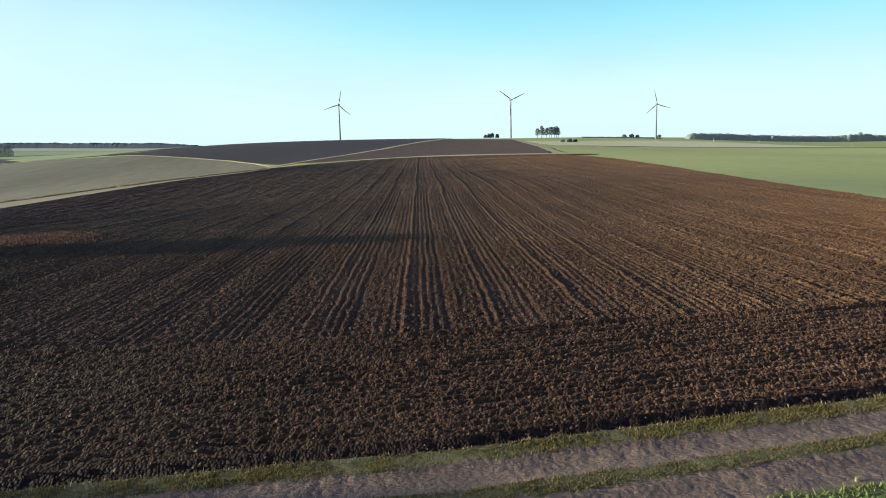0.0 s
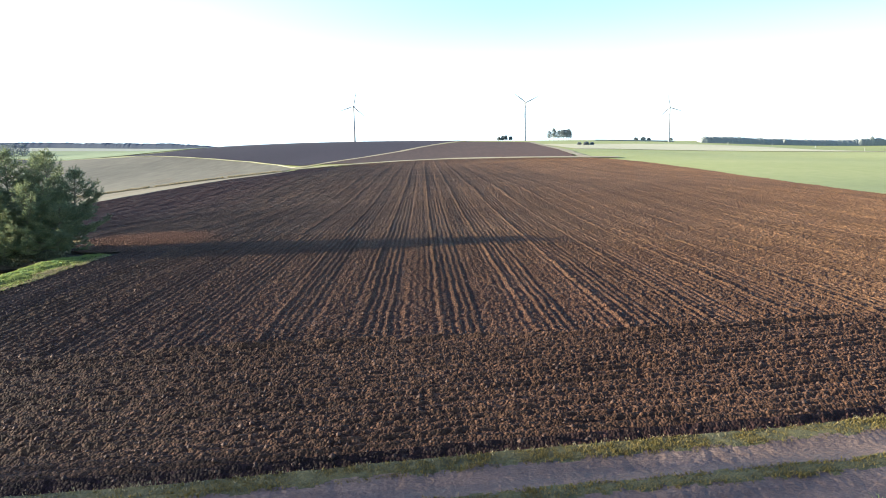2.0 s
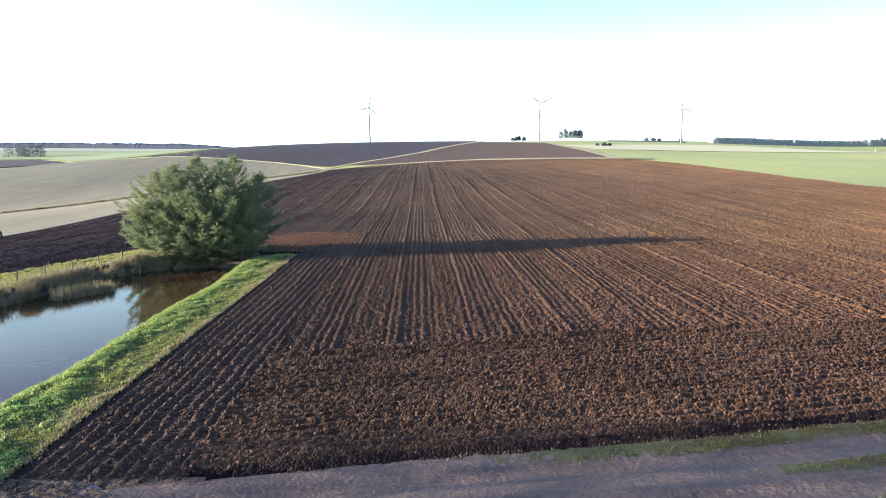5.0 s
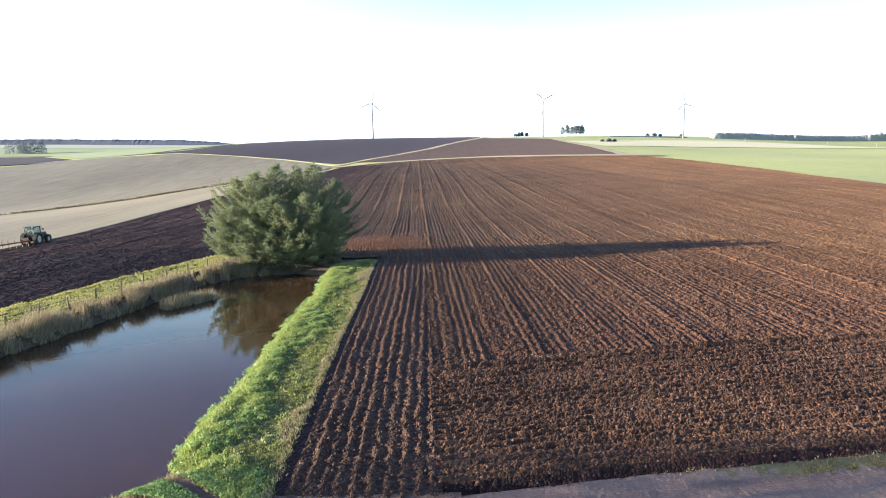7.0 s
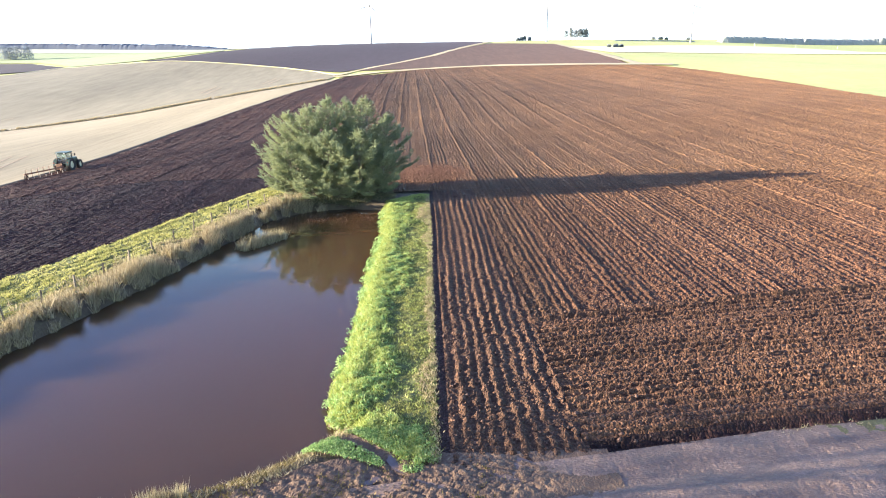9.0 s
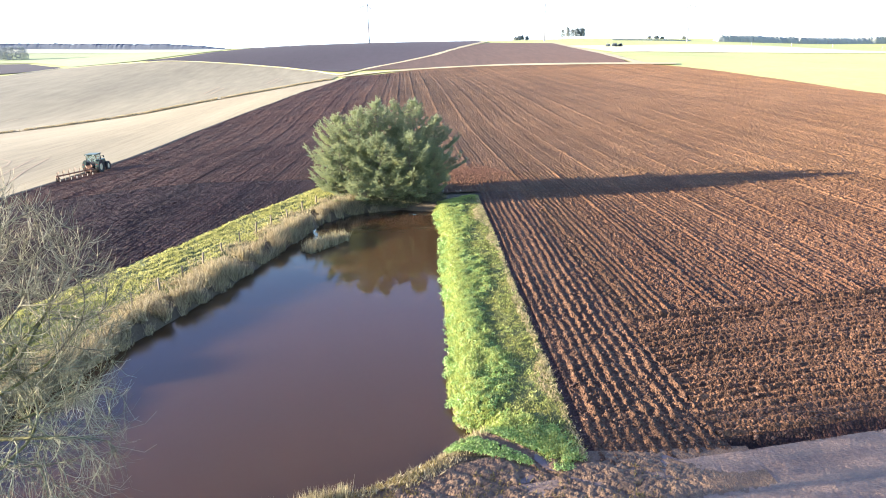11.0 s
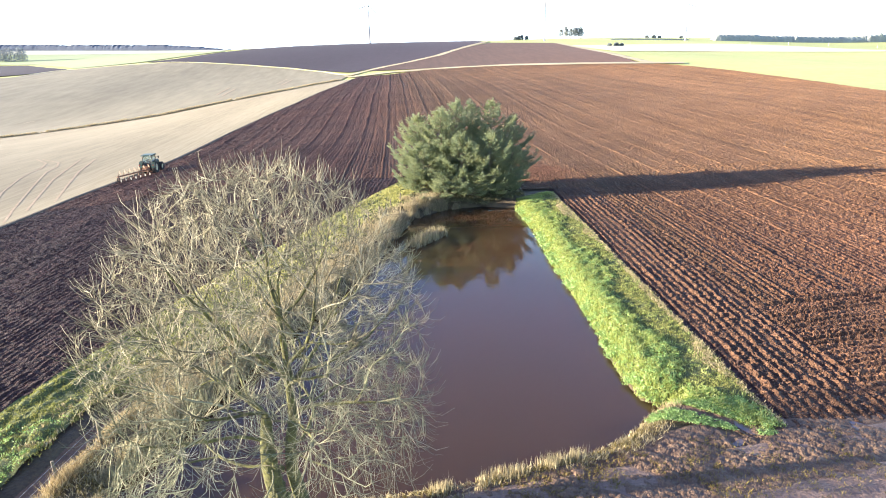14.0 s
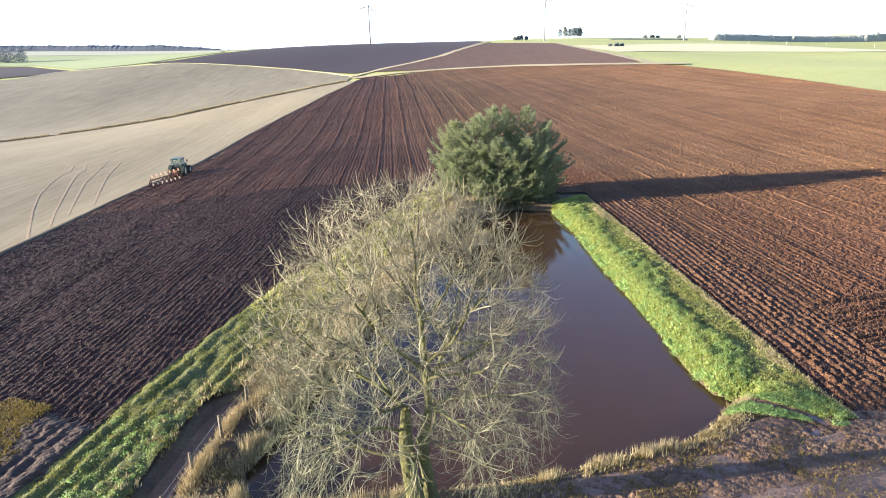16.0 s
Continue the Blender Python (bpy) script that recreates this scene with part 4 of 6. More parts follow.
# rank clumps that lean out over the water
y = RNG.uniform(17.5, 56, 620)
y = y[vnoise(y * 1.7, y * 0.3, 84) > 0.45]
x = along(right_bank, y, 1) + RNG.uniform(-0.45, 0.25, len(y))
leaves("edge_weeds", np.column_stack([x, y, np.maximum(tops(x, y, 0.05), WATER_Z + 0.12) + 0.1 * RNG.rand(len(y))]), 0.32, 22, 0.055, WEED, "pale green leafy clumps hanging over the water", "weeds", 85)
x, y = scattered(5200, -72, -42, 8.5, 15.5, lambda x, y: (outside(POND, x, y) > 0.0) & (outside(POND, x, y) < 2.0 * vnoise(x * 0.5, y * 0.5, 43) + 0.3) & (y < 14.8))
blades("bank_straw", np.column_stack([x, y]), tops(x, y, 0.18), 0.08 + 0.2 * vnoise(x, y, 3), 0.02, 0.9, 4, STRAW, "short trampled dead grass on the muddy bank", "dead grass", 24)
x, y = scattered(10000, -72, -40, 8.5, 15.5, lambda x, y: (outside(POND, x, y) > 0.2) & (y < 14.8) & (vnoise(x * 0.7, y * 0.7, 47) > 0.45) & (RNG.rand(len(x)) < 0.2 + 0.8 * ramp(-44.5, -49.5, x)))
blades("bank_tufts", np.column_stack([x, y]), tops(x, y, 0.18), 0.06 + 0.12 * vnoise(x, y, 3), 0.018, 0.9, 4, VERGE, "thin green tufts in the churned mud", "grass", 25)
x, y = scattered(2600, -49, -43.6, 13.4, 17.2, lambda x, y: (outside(POND, x, y) > 0.15) & (vnoise(x * 1.3, y * 1.3, 44) > 0.34) & (y > 14.3 - 0.45 * (x + 46)) & (y < 16.4))
leaves("corner_weeds", np.column_stack([x, y, tops(x, y, 0.2)]), 0.19, 16, 0.04, WEED, "leafy green weeds on the muddy pond corner", "weeds", 14)
x, y = scattered(110000, -84, -50, 4, 71, lambda x, y: (x > along(LEFT_OUT, y, 1) + 0.1) & (x < along(left_bank, y, 1) + 0.5 * vnoise(x * 1.1, y * 1.1, 82) - 0.1))
mid = np.clip((x - along(LEFT_OUT, y, 1)) / (along(left_bank, y, 1) - along(LEFT_OUT, y, 1)), 0, 1)
k = RNG.rand(len(x)) < 0.5 + 0.5 * vnoise(x * 0.5, y * 0.25, 14)
x, y, mid = x[k], y[k], mid[k]
green = RNG.rand(len(x)) > ramp(0.55, 0.95, mid) * (0.25 + 0.75 * ramp(18, 23, y)) * ramp(0.3, 0.6, vnoise(x * 0.6, y * 0.6, 36))
far = green & (y > 30 + 5 * vnoise(x * 0.5, y * 0.5, 37))
low = green & ~far
blades("margin_grass", np.column_stack([x, y])[far], (tops(x, y, 0.05) + margin_rise(x, y))[far], 0.08 + 0.16 * vnoise(x, y, 7)[far], 0.03, 0.8, 4, MARGIN_BLADE, "yellow-green rough grass of the field margin", "grass", 5)
blades("margin_sward", np.column_stack([x, y])[low], (tops(x, y, 0.05) + margin_rise(x, y))[low], 0.05 + 0.12 * vnoise(x * 1.5, y * 0.7, 7)[low], 0.018, 0.9, 8, TURF_BLADE, "olive-green streaked grass between wheel marks", "grass", 38)
k = ~green
blades("margin_straw", np.column_stack([x, y])[k], (tops(x, y, 0.05) + margin_rise(x, y))[k], (0.12 + (0.13 + 0.3 * ramp(18, 23, y)) * vnoise(x, y, 9))[k], 0.026, 0.6, 5, STRAW, "tall bleached dead grass along the fence", "dead grass", 6)


def shore(n, y0, y1, reach, seed, west=True):
    """Places along the pond's outline, with a chance offset."""
    r = np.random.RandomState(seed)
    p = resample(POND + POND[:1], 900)
    c = np.array([-56.0, 32.0])
    ok = (p[:, 1] > y0) & (p[:, 1] < y1) & ((p[:, 0] < -52) == west)
    p = p[ok][r.randint(0, ok.sum(), n)]
    w = (p - c) / np.hypot(*(p - c).T)[:, None]
    return p + w * r.uniform(*reach, n)[:, None] + r.normal(0, 0.12, (n, 2))


p = np.concatenate([shore(5200, 18, 58.5, (-0.2, 1.9), 1), shore(2600, 44, 58.5, (-0.2, 2.6), 8)])
p = p[vnoise(p[:, 0] * 1.5, p[:, 1] * 1.5, 34) > 0.44]
pale = RNG.rand(len(p)) < 0.2 + 0.6 * vnoise(p[:, 0] * 0.5, p[:, 1] * 0.5, 35)
high = 0.46 + 1.15 * vnoise(p[:, 0] * 1.3, p[:, 1] * 1.3, 2) ** 1.5
blades("bank_reeds", p[~pale], ground_z(p[:, 0], p[:, 1])[~pale] + 0.02, high[~pale], 0.022, 0.55, 7, REED, "tall greyish reeds and dead grass along the bank", "reeds", 7)
blades("bank_reeds", p[pale], ground_z(p[:, 0], p[:, 1])[pale] + 0.02, high[pale] * 0.9, 0.022, 0.6, 7, STRAW, "pale straw-coloured reeds along the bank", "reeds", 57)
p = shore(1300, 10, 18, (-0.1, 0.9), 2)
p = p[vnoise(p[:, 0] * 1.3, p[:, 1] * 1.3, 30) > 0.52]
blades("front_reeds", p, ground_z(p[:, 0], p[:, 1]) + 0.02, 0.35 + 0.6 * vnoise(p[:, 0] * 1.2, p[:, 1] * 1.2, 4), 0.018, 0.22, 8, STRAW, "broken rows of pale dry reeds at the water's edge", "reeds", 8)
p = shore(700, 10, 17, (-0.1, 0.9), 12, False)
p = p[vnoise(p[:, 0] * 1.3, p[:, 1] * 1.3, 31) > 0.55]
blades("corner_reeds", p, ground_z(p[:, 0], p[:, 1]) + 0.02, 0.1 + 0.28 * vnoise(p[:, 0] * 1.2, p[:, 1] * 1.2, 4), 0.02, 0.5, 5, STRAW, "yellow dry grass on the pond's corner bank", "dead grass", 18)
r = np.random.RandomState(9)
s = r.rand(420)
p = np.column_stack([-57.7 + 2.6 * s, 44.9 + 3.2 * s]) + r.normal(0, 0.33, (420, 2))
blades("reed_island", p, np.full(420, WATER_Z - 0.05), 0.35 + 0.8 * r.rand(420), 0.026, 0.4, 6, STRAW, "small clump of pale reeds standing in the pond", "reeds", 9)
d = np.array([DITCH[k % 4] for k in range(500)]) + np.array([(DITCH[k % 4 + 1][0] - DITCH[k % 4][0], DITCH[k % 4 + 1][1] - DITCH[k % 4][1]) for k in range(500)]) * r.rand(500)[:, None]
d = d + np.column_stack([r.uniform(0.75, 1.35, 500), r.normal(0, 0.4, 500)])
d = d[outside(POND, d[:, 0], d[:, 1]) > -0.1]
m = np.array([-70.6, 20.6]) + r.normal(0, 1, (260, 2)) * np.array([0.55, 0.8])
blades("straw_mound", m, ground_z(m[:, 0], m[:, 1]) + 0.05, 0.35 + 0.5 * r.rand(260), 0.02, 0.8, 10, STRAW, "slumped pale dead grass at the ditch head", "dead grass", 83)
blades("ditch_straw", d, ground_z(d[:, 0], d[:, 1]) + 0.05, 0.15 + 0.6 * vnoise(d[:, 0], d[:, 1], 5) ** 1.4, 0.016, 0.6, 10, GOLD, "thick yellow dead grass between ditch and pond", "dead grass", 10)
x, y = scattered(150000, -27, 36, 12, 28, lambda x, y: (RNG.rand(len(x)) < ramp(-27, -14, x)) & (along(EDGE, x) - y > 0.05) & (along(EDGE, x) - y < 0.95))
blades("verge_grass", np.column_stack([x, y]), height(x, y) + 0.07, 0.05 + 0.10 * vnoise(x, y, 17), 0.018, 0.8, 4, VERGE, "short yellow-green grass between track and soil", "grass", 11)
x, y = scattered(120000, -20, 36, 10, 28, lambda x, y: (RNG.rand(len(x)) < ramp(-20, -8, x)) & (np.abs(along(EDGE, x) - y - 2.75) < 0.34 * (0.7 + 0.6 * vnoise(x, y, 3))))
blades("track_grass", np.column_stack([x, y]), height(x, y) + 0.11, 0.05 + 0.06 * vnoise(x, y, 18), 0.018, 0.9, 4, VERGE, "thin grass between the two wheel ruts", "grass", 12)
x, y = scattered(26000, -30, 45, 8, 24, lambda x, y: (along(EDGE, x) - y > 4.5 + 0.5 * vnoise(x, y, 6)) & (along(EDGE, x) - y < 8))
blades("verge_low_grass", np.column_stack([x, y]), height(x, y) + 0.1, 0.10 + 0.12 * vnoise(x, y, 19), 0.03, 0.8, 4, BLADE, "bright green verge grass beside the track", "grass", 13)
x, y = scattered(6500, 2, 40, 8, 24, lambda x, y: (along(EDGE, x) - y > 5.3) & (along(EDGE, x) - y < 8) & (vnoise(x, y, 21) > 0.3))
leaves("fodder_crop", np.column_stack([x, y, height(x, y) + 0.16]), 0.18, 9, 0.045, WEED, "broad leafy green crop beside the track", "leafy crop", 15)

x, y = scattered(16000, -30, 36, 12, 28, lambda x, y: (along(EDGE, x) - y > -0.12) & (along(EDGE, x) - y < 0.18 + 0.2 * vnoise(x, y, 52)))
blades("verge_dead_grass", np.column_stack([x, y]), height(x, y) + 0.08, 0.05 + 0.08 * vnoise(x, y, 53), 0.013, 0.9, 5, STRAW, "bleached grass lip at the furrow's edge", "dead grass", 54)


def puddle(x, y, long, wide, turn, seed, lift):
    """A shallow pool with an uneven shore."""
    r = np.random.RandomState(seed)
    a = np.linspace(0, 2 * np.pi, 28, endpoint=False)
    rr = 1 + 0.22 * np.sin(2 * a + r.uniform(0, 6)) + 0.13 * np.sin(3 * a + r.uniform(0, 6)) + 0.08 * np.sin(5 * a + r.uniform(0, 6))
    u, v = np.cos(a) * rr * long, np.sin(a) * rr * wide
    c, s = math.cos(math.radians(turn)), math.sin(math.radians(turn))
    verts = np.column_stack([x + c * u - s * v, y + s * u + c * v, np.full(28, float(height(x, y)) + lift)])
    return put("puddle", mesh_of("puddle", [tuple(p) for p in verts], [tuple(range(28))]), POOL, "shallow muddy puddle reflecting the sky", "puddle", "structure")


for k, (x, y, long, wide, turn) in enumerate(((-44.5, 13.9, 0.85, 0.3, -50), (-43.35, 12.95, 0.55, 0.4, -20), (-41.4, 12.3, 0.6, 0.25, -60), (-39.7, 13.5, 0.9, 0.3, -35), (-39.2, 12.9, 0.5, 0.25, -35), (-45.5, 13.0, 0.5, 0.2, 20))):
    puddle(x, y, long * 0.8, wide * 0.9, turn, 300 + k, 0.085)
ribbon("ditch_bed", DITCH, 1.0, CHURN, "bare brown mud in the shallow ditch", 0.07, 0.05, ground_z)
# brown runnel that drains the strip into the pond
ribbon("runnel", RUNNEL, 0.62, CHURN, "narrow muddy runnel into the pond corner", 0.16, -0.06, ground_z)

x, y = scattered(26000, -92, -76, 4, 24, lambda x, y: (along(LEFT_OUT, y, 1) - x > 2.2) & (along(LEFT_OUT, y, 1) - x < 7) & (y < 18 + 0.5 * (along(LEFT_OUT, y, 1) - x)) & (vnoise(x * 0.55, y * 0.3, 61) > 0.42))
blades("gateway_grass", np.column_stack([x, y]), height(x, y) + 0.24, 0.06 + 0.12 * vnoise(x, y, 62), 0.024, 0.8, 4, VERGE, "trampled olive grass between muddy ruts", "grass", 63)
x, y = scattered(300, -77.5, -73.6, 9, 18, lambda x, y: (x < along(left_bank, y, 1) - 0.2) & (vnoise(x * 0.7, y * 0.5, 64) > 0.5))
leaves("margin_weeds", np.column_stack([x, y, tops(x, y, 0.1) + margin_rise(x, y)]), 0.2, 16, 0.038, WEED, "leafy green weeds in the field margin", "weeds", 65)

# ragged dead grass along the drain between the two stubble fields
q = resample(DRAIN[2:], 2600) + np.random.RandomState(91).normal(0, 0.55, (2600, 2)) + np.array([-0.5, 1.2])
q = q[vnoise(q[:, 0] * 0.35, q[:, 1] * 0.35, 92) > 0.25]
blades("drain_tufts", q, height(q[:, 0], q[:, 1]) + 0.15, 0.45 + 0.6 * vnoise(q[:, 0] * 0.6, q[:, 1] * 0.6, 93), 0.07, 0.6, 5, STRAW, "ragged bleached grass tufts along the drain", "dead grass", 94)

# scrub under the conifer's skirt
n = 620
x = RNG.uniform(-57.5, -45.6, n)
y = 58.1 + 0.9 * RNG.rand(n) + 0.9 * np.clip((-55 - x) / 2, 0, 1)
leaves("bank_scrub", np.column_stack([x, y, np.maximum(tops(x, y, 0.1), WATER_Z + 0.15) + 0.55 * RNG.rand(n)]), 0.42, 16, 0.07, SCRUB, "dark bramble scrub on the bank under the conifer", "scrub", 66, 0.9)

# clods: broken soil lying loose on the furrows
r = np.random.RandomState(21)
n = 7000
x = r.uniform(-42.5, 38, n)
y = 13 + 47 * r.rand(n) ** 1.6
k = (y > along(EDGE, x) + 0.2)
x, y = x[k], y[k]
n = len(x)
s = 0.04 + 0.075 * r.rand(n) ** 3
oct_v = np.array([(1, 0, 0), (0, 1, 0), (-1, 0, 0), (0, -1, 0), (0, 0, 1), (0, 0, -0.6)])
oct_f = np.array([(0, 1, 4), (1, 2, 4), (2, 3, 4), (3, 0, 4), (1, 0, 5), (2, 1, 5), (3, 2, 5), (0, 3, 5)])
verts = np.column_stack([x, y, height(x, y) + 0.09 + 0.10 * r.rand(n)])[:, None] + oct_v[None] * (s[:, None, None] * r.uniform(0.6, 1.4, (n, 6, 1)))
put("soil_clods", tri_mesh("soil_clods", verts.reshape(-1, 3), (np.arange(n)[:, None, None] * 6 + oct_f[None]).reshape(-1, 3)), CLOD, "loose broken clods of brown soil on the furrows", "clods", "stuff")
n = 5200
x, y = r.normal(-43.0, 4.2, n), r.normal(72, 4.5, n)
k = ((x + 43) / 9) ** 2 + ((y - 72) / 10) ** 2 < 1
x, y = x[k], y[k]
n = len(x)
s = 0.04 + 0.06 * r.rand(n) ** 2
verts = np.column_stack([x, y, height(x, y) + 0.10 + 0.16 * np.exp(-(((x + 43) / 5) ** 2 + ((y - 72) / 5) ** 2))])[:, None] + oct_v[None] * (s[:, None, None] * r.uniform(0.6, 1.4, (n, 6, 1)))
put("red_clods", tri_mesh("red_clods", verts.reshape(-1, 3), (np.arange(n)[:, None, None] * 6 + oct_f[None]).reshape(-1, 3)), SPOIL, "patch of reddish sunlit clods beside the conifer", "clods", "stuff")


# ---- trees ----
def spray(tips, ways, length, each, wide, name, r):
    """Needle sprays: narrow blades fanned about each way."""
    n = len(tips) * each
    c, w = np.repeat(tips, each, 0), np.repeat(ways, each, 0)
    d = w * 1.1 + r.normal(0, 0.55, (n, 3))
    d /= np.linalg.norm(d, axis=1)[:, None]
    side = np.cross(d, r.normal(0, 1, (n, 3)))
    side /= np.linalg.norm(side, axis=1)[:, None] + 1e-6
    l = (length * r.uniform(0.5, 1.2, n))[:, None]
    s = side * wide * r.uniform(0.6, 1.4, n)[:, None]
    a = c - d * l * 0.3
    verts = np.stack([a, a + d * l * 0.6 + s, a + d * l * 1.3, a + d * l * 0.6 - s], 1).reshape(-1, 3)
    k = np.arange(n)[:, None] * 4
    return tri_mesh(name, verts, np.concatenate([k + [0, 1, 2], k + [0, 2, 3]]))


def brush(starts, ends, each, name, r, long=0.17, wide=0.02):
    """Needles set round short shoots, one triangle each."""
    n = len(starts) * each
    a, w = np.repeat(starts, each, 0), np.repeat(ends - starts, each, 0)
    unit = w / (np.linalg.norm(w, axis=1)[:, None] + 1e-9)
    base = a + w * r.rand(n)[:, None]
    d = unit * 0.9 + r.normal(0, 0.55, (n, 3)) + np.array([0, 0, 0.12])
    d /= np.linalg.norm(d, axis=1)[:, None]
    side = np.cross(d, r.normal(0, 1, (n, 3)))
    side *= (wide * r.uniform(0.6, 1.4, n) / (np.linalg.norm(side, axis=1) + 1e-6))[:, None]
    tip = base + d * (long * r.uniform(0.6, 1.3, n))[:, None]
    verts = np.stack([base - side, base + side, tip], 1).reshape(-1, 3)
    return tri_mesh(name, verts, np.arange(len(verts)).reshape(-1, 3))


def conifer(x, y, stems, seed, label):
    """A close group of pine stems from one root: each carries sweeping limbs that fork into branchlets with bottlebrush shoots."""
    r = np.random.RandomState(seed)
    tree = tagged(new("conifer_tree"), label, "tree")
    tree.matrix_world = pose(x, y, float(ground_z(x, y)))
    up = np.array([0, 0, 1.0])
    for sx, sy, tall, wide, limbs_n in stems:
        trunk, limbs = Tubes(), Tubes()
        trunk.add([(sx * 0.75, sy * 0.7, -0.2), (sx * 0.92, sy, tall * 0.4), (sx, sy, tall * 0.97)], [0.17, 0.11, 0.02], 8)
        starts, ends = [], []

        def shoot(p, d, l):
            starts.append(p)
            ends.append(p + d / np.linalg.norm(d) * l)

        for k in range(limbs_n):
            q = ((k + r.rand()) / limbs_n) ** 0.85
            z = 0.25 + q * (tall - 0.75)
            reach = wide * (0.72 + 0.28 * min(1, q / 0.3)) * max(0.10, 1 - max(0, (q - 0.3) / 0.7) ** 1.7)
            a = k * 2.399 + r.uniform(-0.5, 0.5)
            l = reach * (0.55 + 0.75 * vnoise(a * 1.3, q * 6, seed + int(10 * sx) % 17)) * r.uniform(0.8, 1.25)
            rise = -0.12 + 0.85 * q + r.normal(0, 0.12)
            out, side = np.array([math.cos(a), math.sin(a), 0]), np.array([-math.sin(a), math.cos(a), 0])
            start = np.array([sx * (0.85 + 0.15 * q), sy, z])
            bend = r.normal(0, 0.12)
            axis = np.array([start + out * l * t + side * bend * l * t * t + up * (rise * l * t + 0.34 * l * t**3) for t in np.linspace(0, 1, 6)])
            axis[:, 2] = np.clip(axis[:, 2], 0.25, tall)
            limbs.add(axis, [0.045, 0.036, 0.028, 0.02, 0.013, 0.006], 4)
            m = max(3, int(l * 4.2))
            for j in range(m):
                t = 0.34 + 0.66 * (j + r.rand()) / m
                at = np.array([np.interp(t, np.linspace(0, 1, 6), axis[:, c]) for c in range(3)])
                for e in (-1, 1):
                    bl = (0.18 + 0.42 * (1.1 - t) * l) * r.uniform(0.6, 1.2)
                    way = out * 0.8 + side * e * 0.9 + up * (0.25 + 0.3 * q + r.normal(0, 0.15))
                    way /= np.linalg.norm(way)
                    steps = max(1, int(round(bl / 0.34)))
                    for i in range(steps):
                        p = at + way * bl * (i + 0.4) / steps
                        shoot(p, way + up * 0.15 + r.normal(0, 0.15, 3), 0.40)
                        for f in (-1, 1):
                            shoot(p, way * 0.7 + np.cross(way, up) * f * 0.8 + up * r.uniform(0.1, 0.5), 0.30)
            for _ in range(3):
                shoot(axis[-1] - out * 0.1, out * 0.5 + up * (0.45 + 0.4 * q) + r.normal(0, 0.22, 3), 0.5)
        for j in range(7):
            shoot(np.array([sx, sy, tall * (0.93 + 0.01 * j)]), up + r.normal(0, 0.35, 3), 0.42)
        part("trunk", trunk.mesh("trunk"), BARK, tree)
        part("limb_work", limbs.mesh("limb_work"), BARK, tree)
        part("crown", brush(np.array(starts), np.array(ends), 11, "crown", r), NEEDLE, tree)
    return tree


conifer(-51.35, 62.3, [(-0.9, 0.0, 10.2, 2.9, 72), (3.0, 0.0, 10.1, 2.6, 68), (5.3, 0.6, 8.3, 2.6, 60), (-4.9, 0.4, 8.7, 2.9, 66), (-2.8, -1.2, 9.4, 2.7, 64), (1.0, 2.0, 9.8, 2.6, 60),
    (-0.7, -3.0, 6.9, 2.7, 56), (2.5, -2.8, 7.1, 2.6, 56), (-4.9, -2.3, 5.9, 2.9, 54), (5.0, -2.0, 5.5, 2.5, 46), (-2.6, -3.8, 3.4, 2.4, 30), (0.6, -3.9, 3.0, 2.4, 30), (3.7, -3.3, 2.8, 2.1, 26), (-5.8, -1.6, 3.2, 2.4, 28)], 3, "broad many-stemmed dark green conifer at the pond's end")


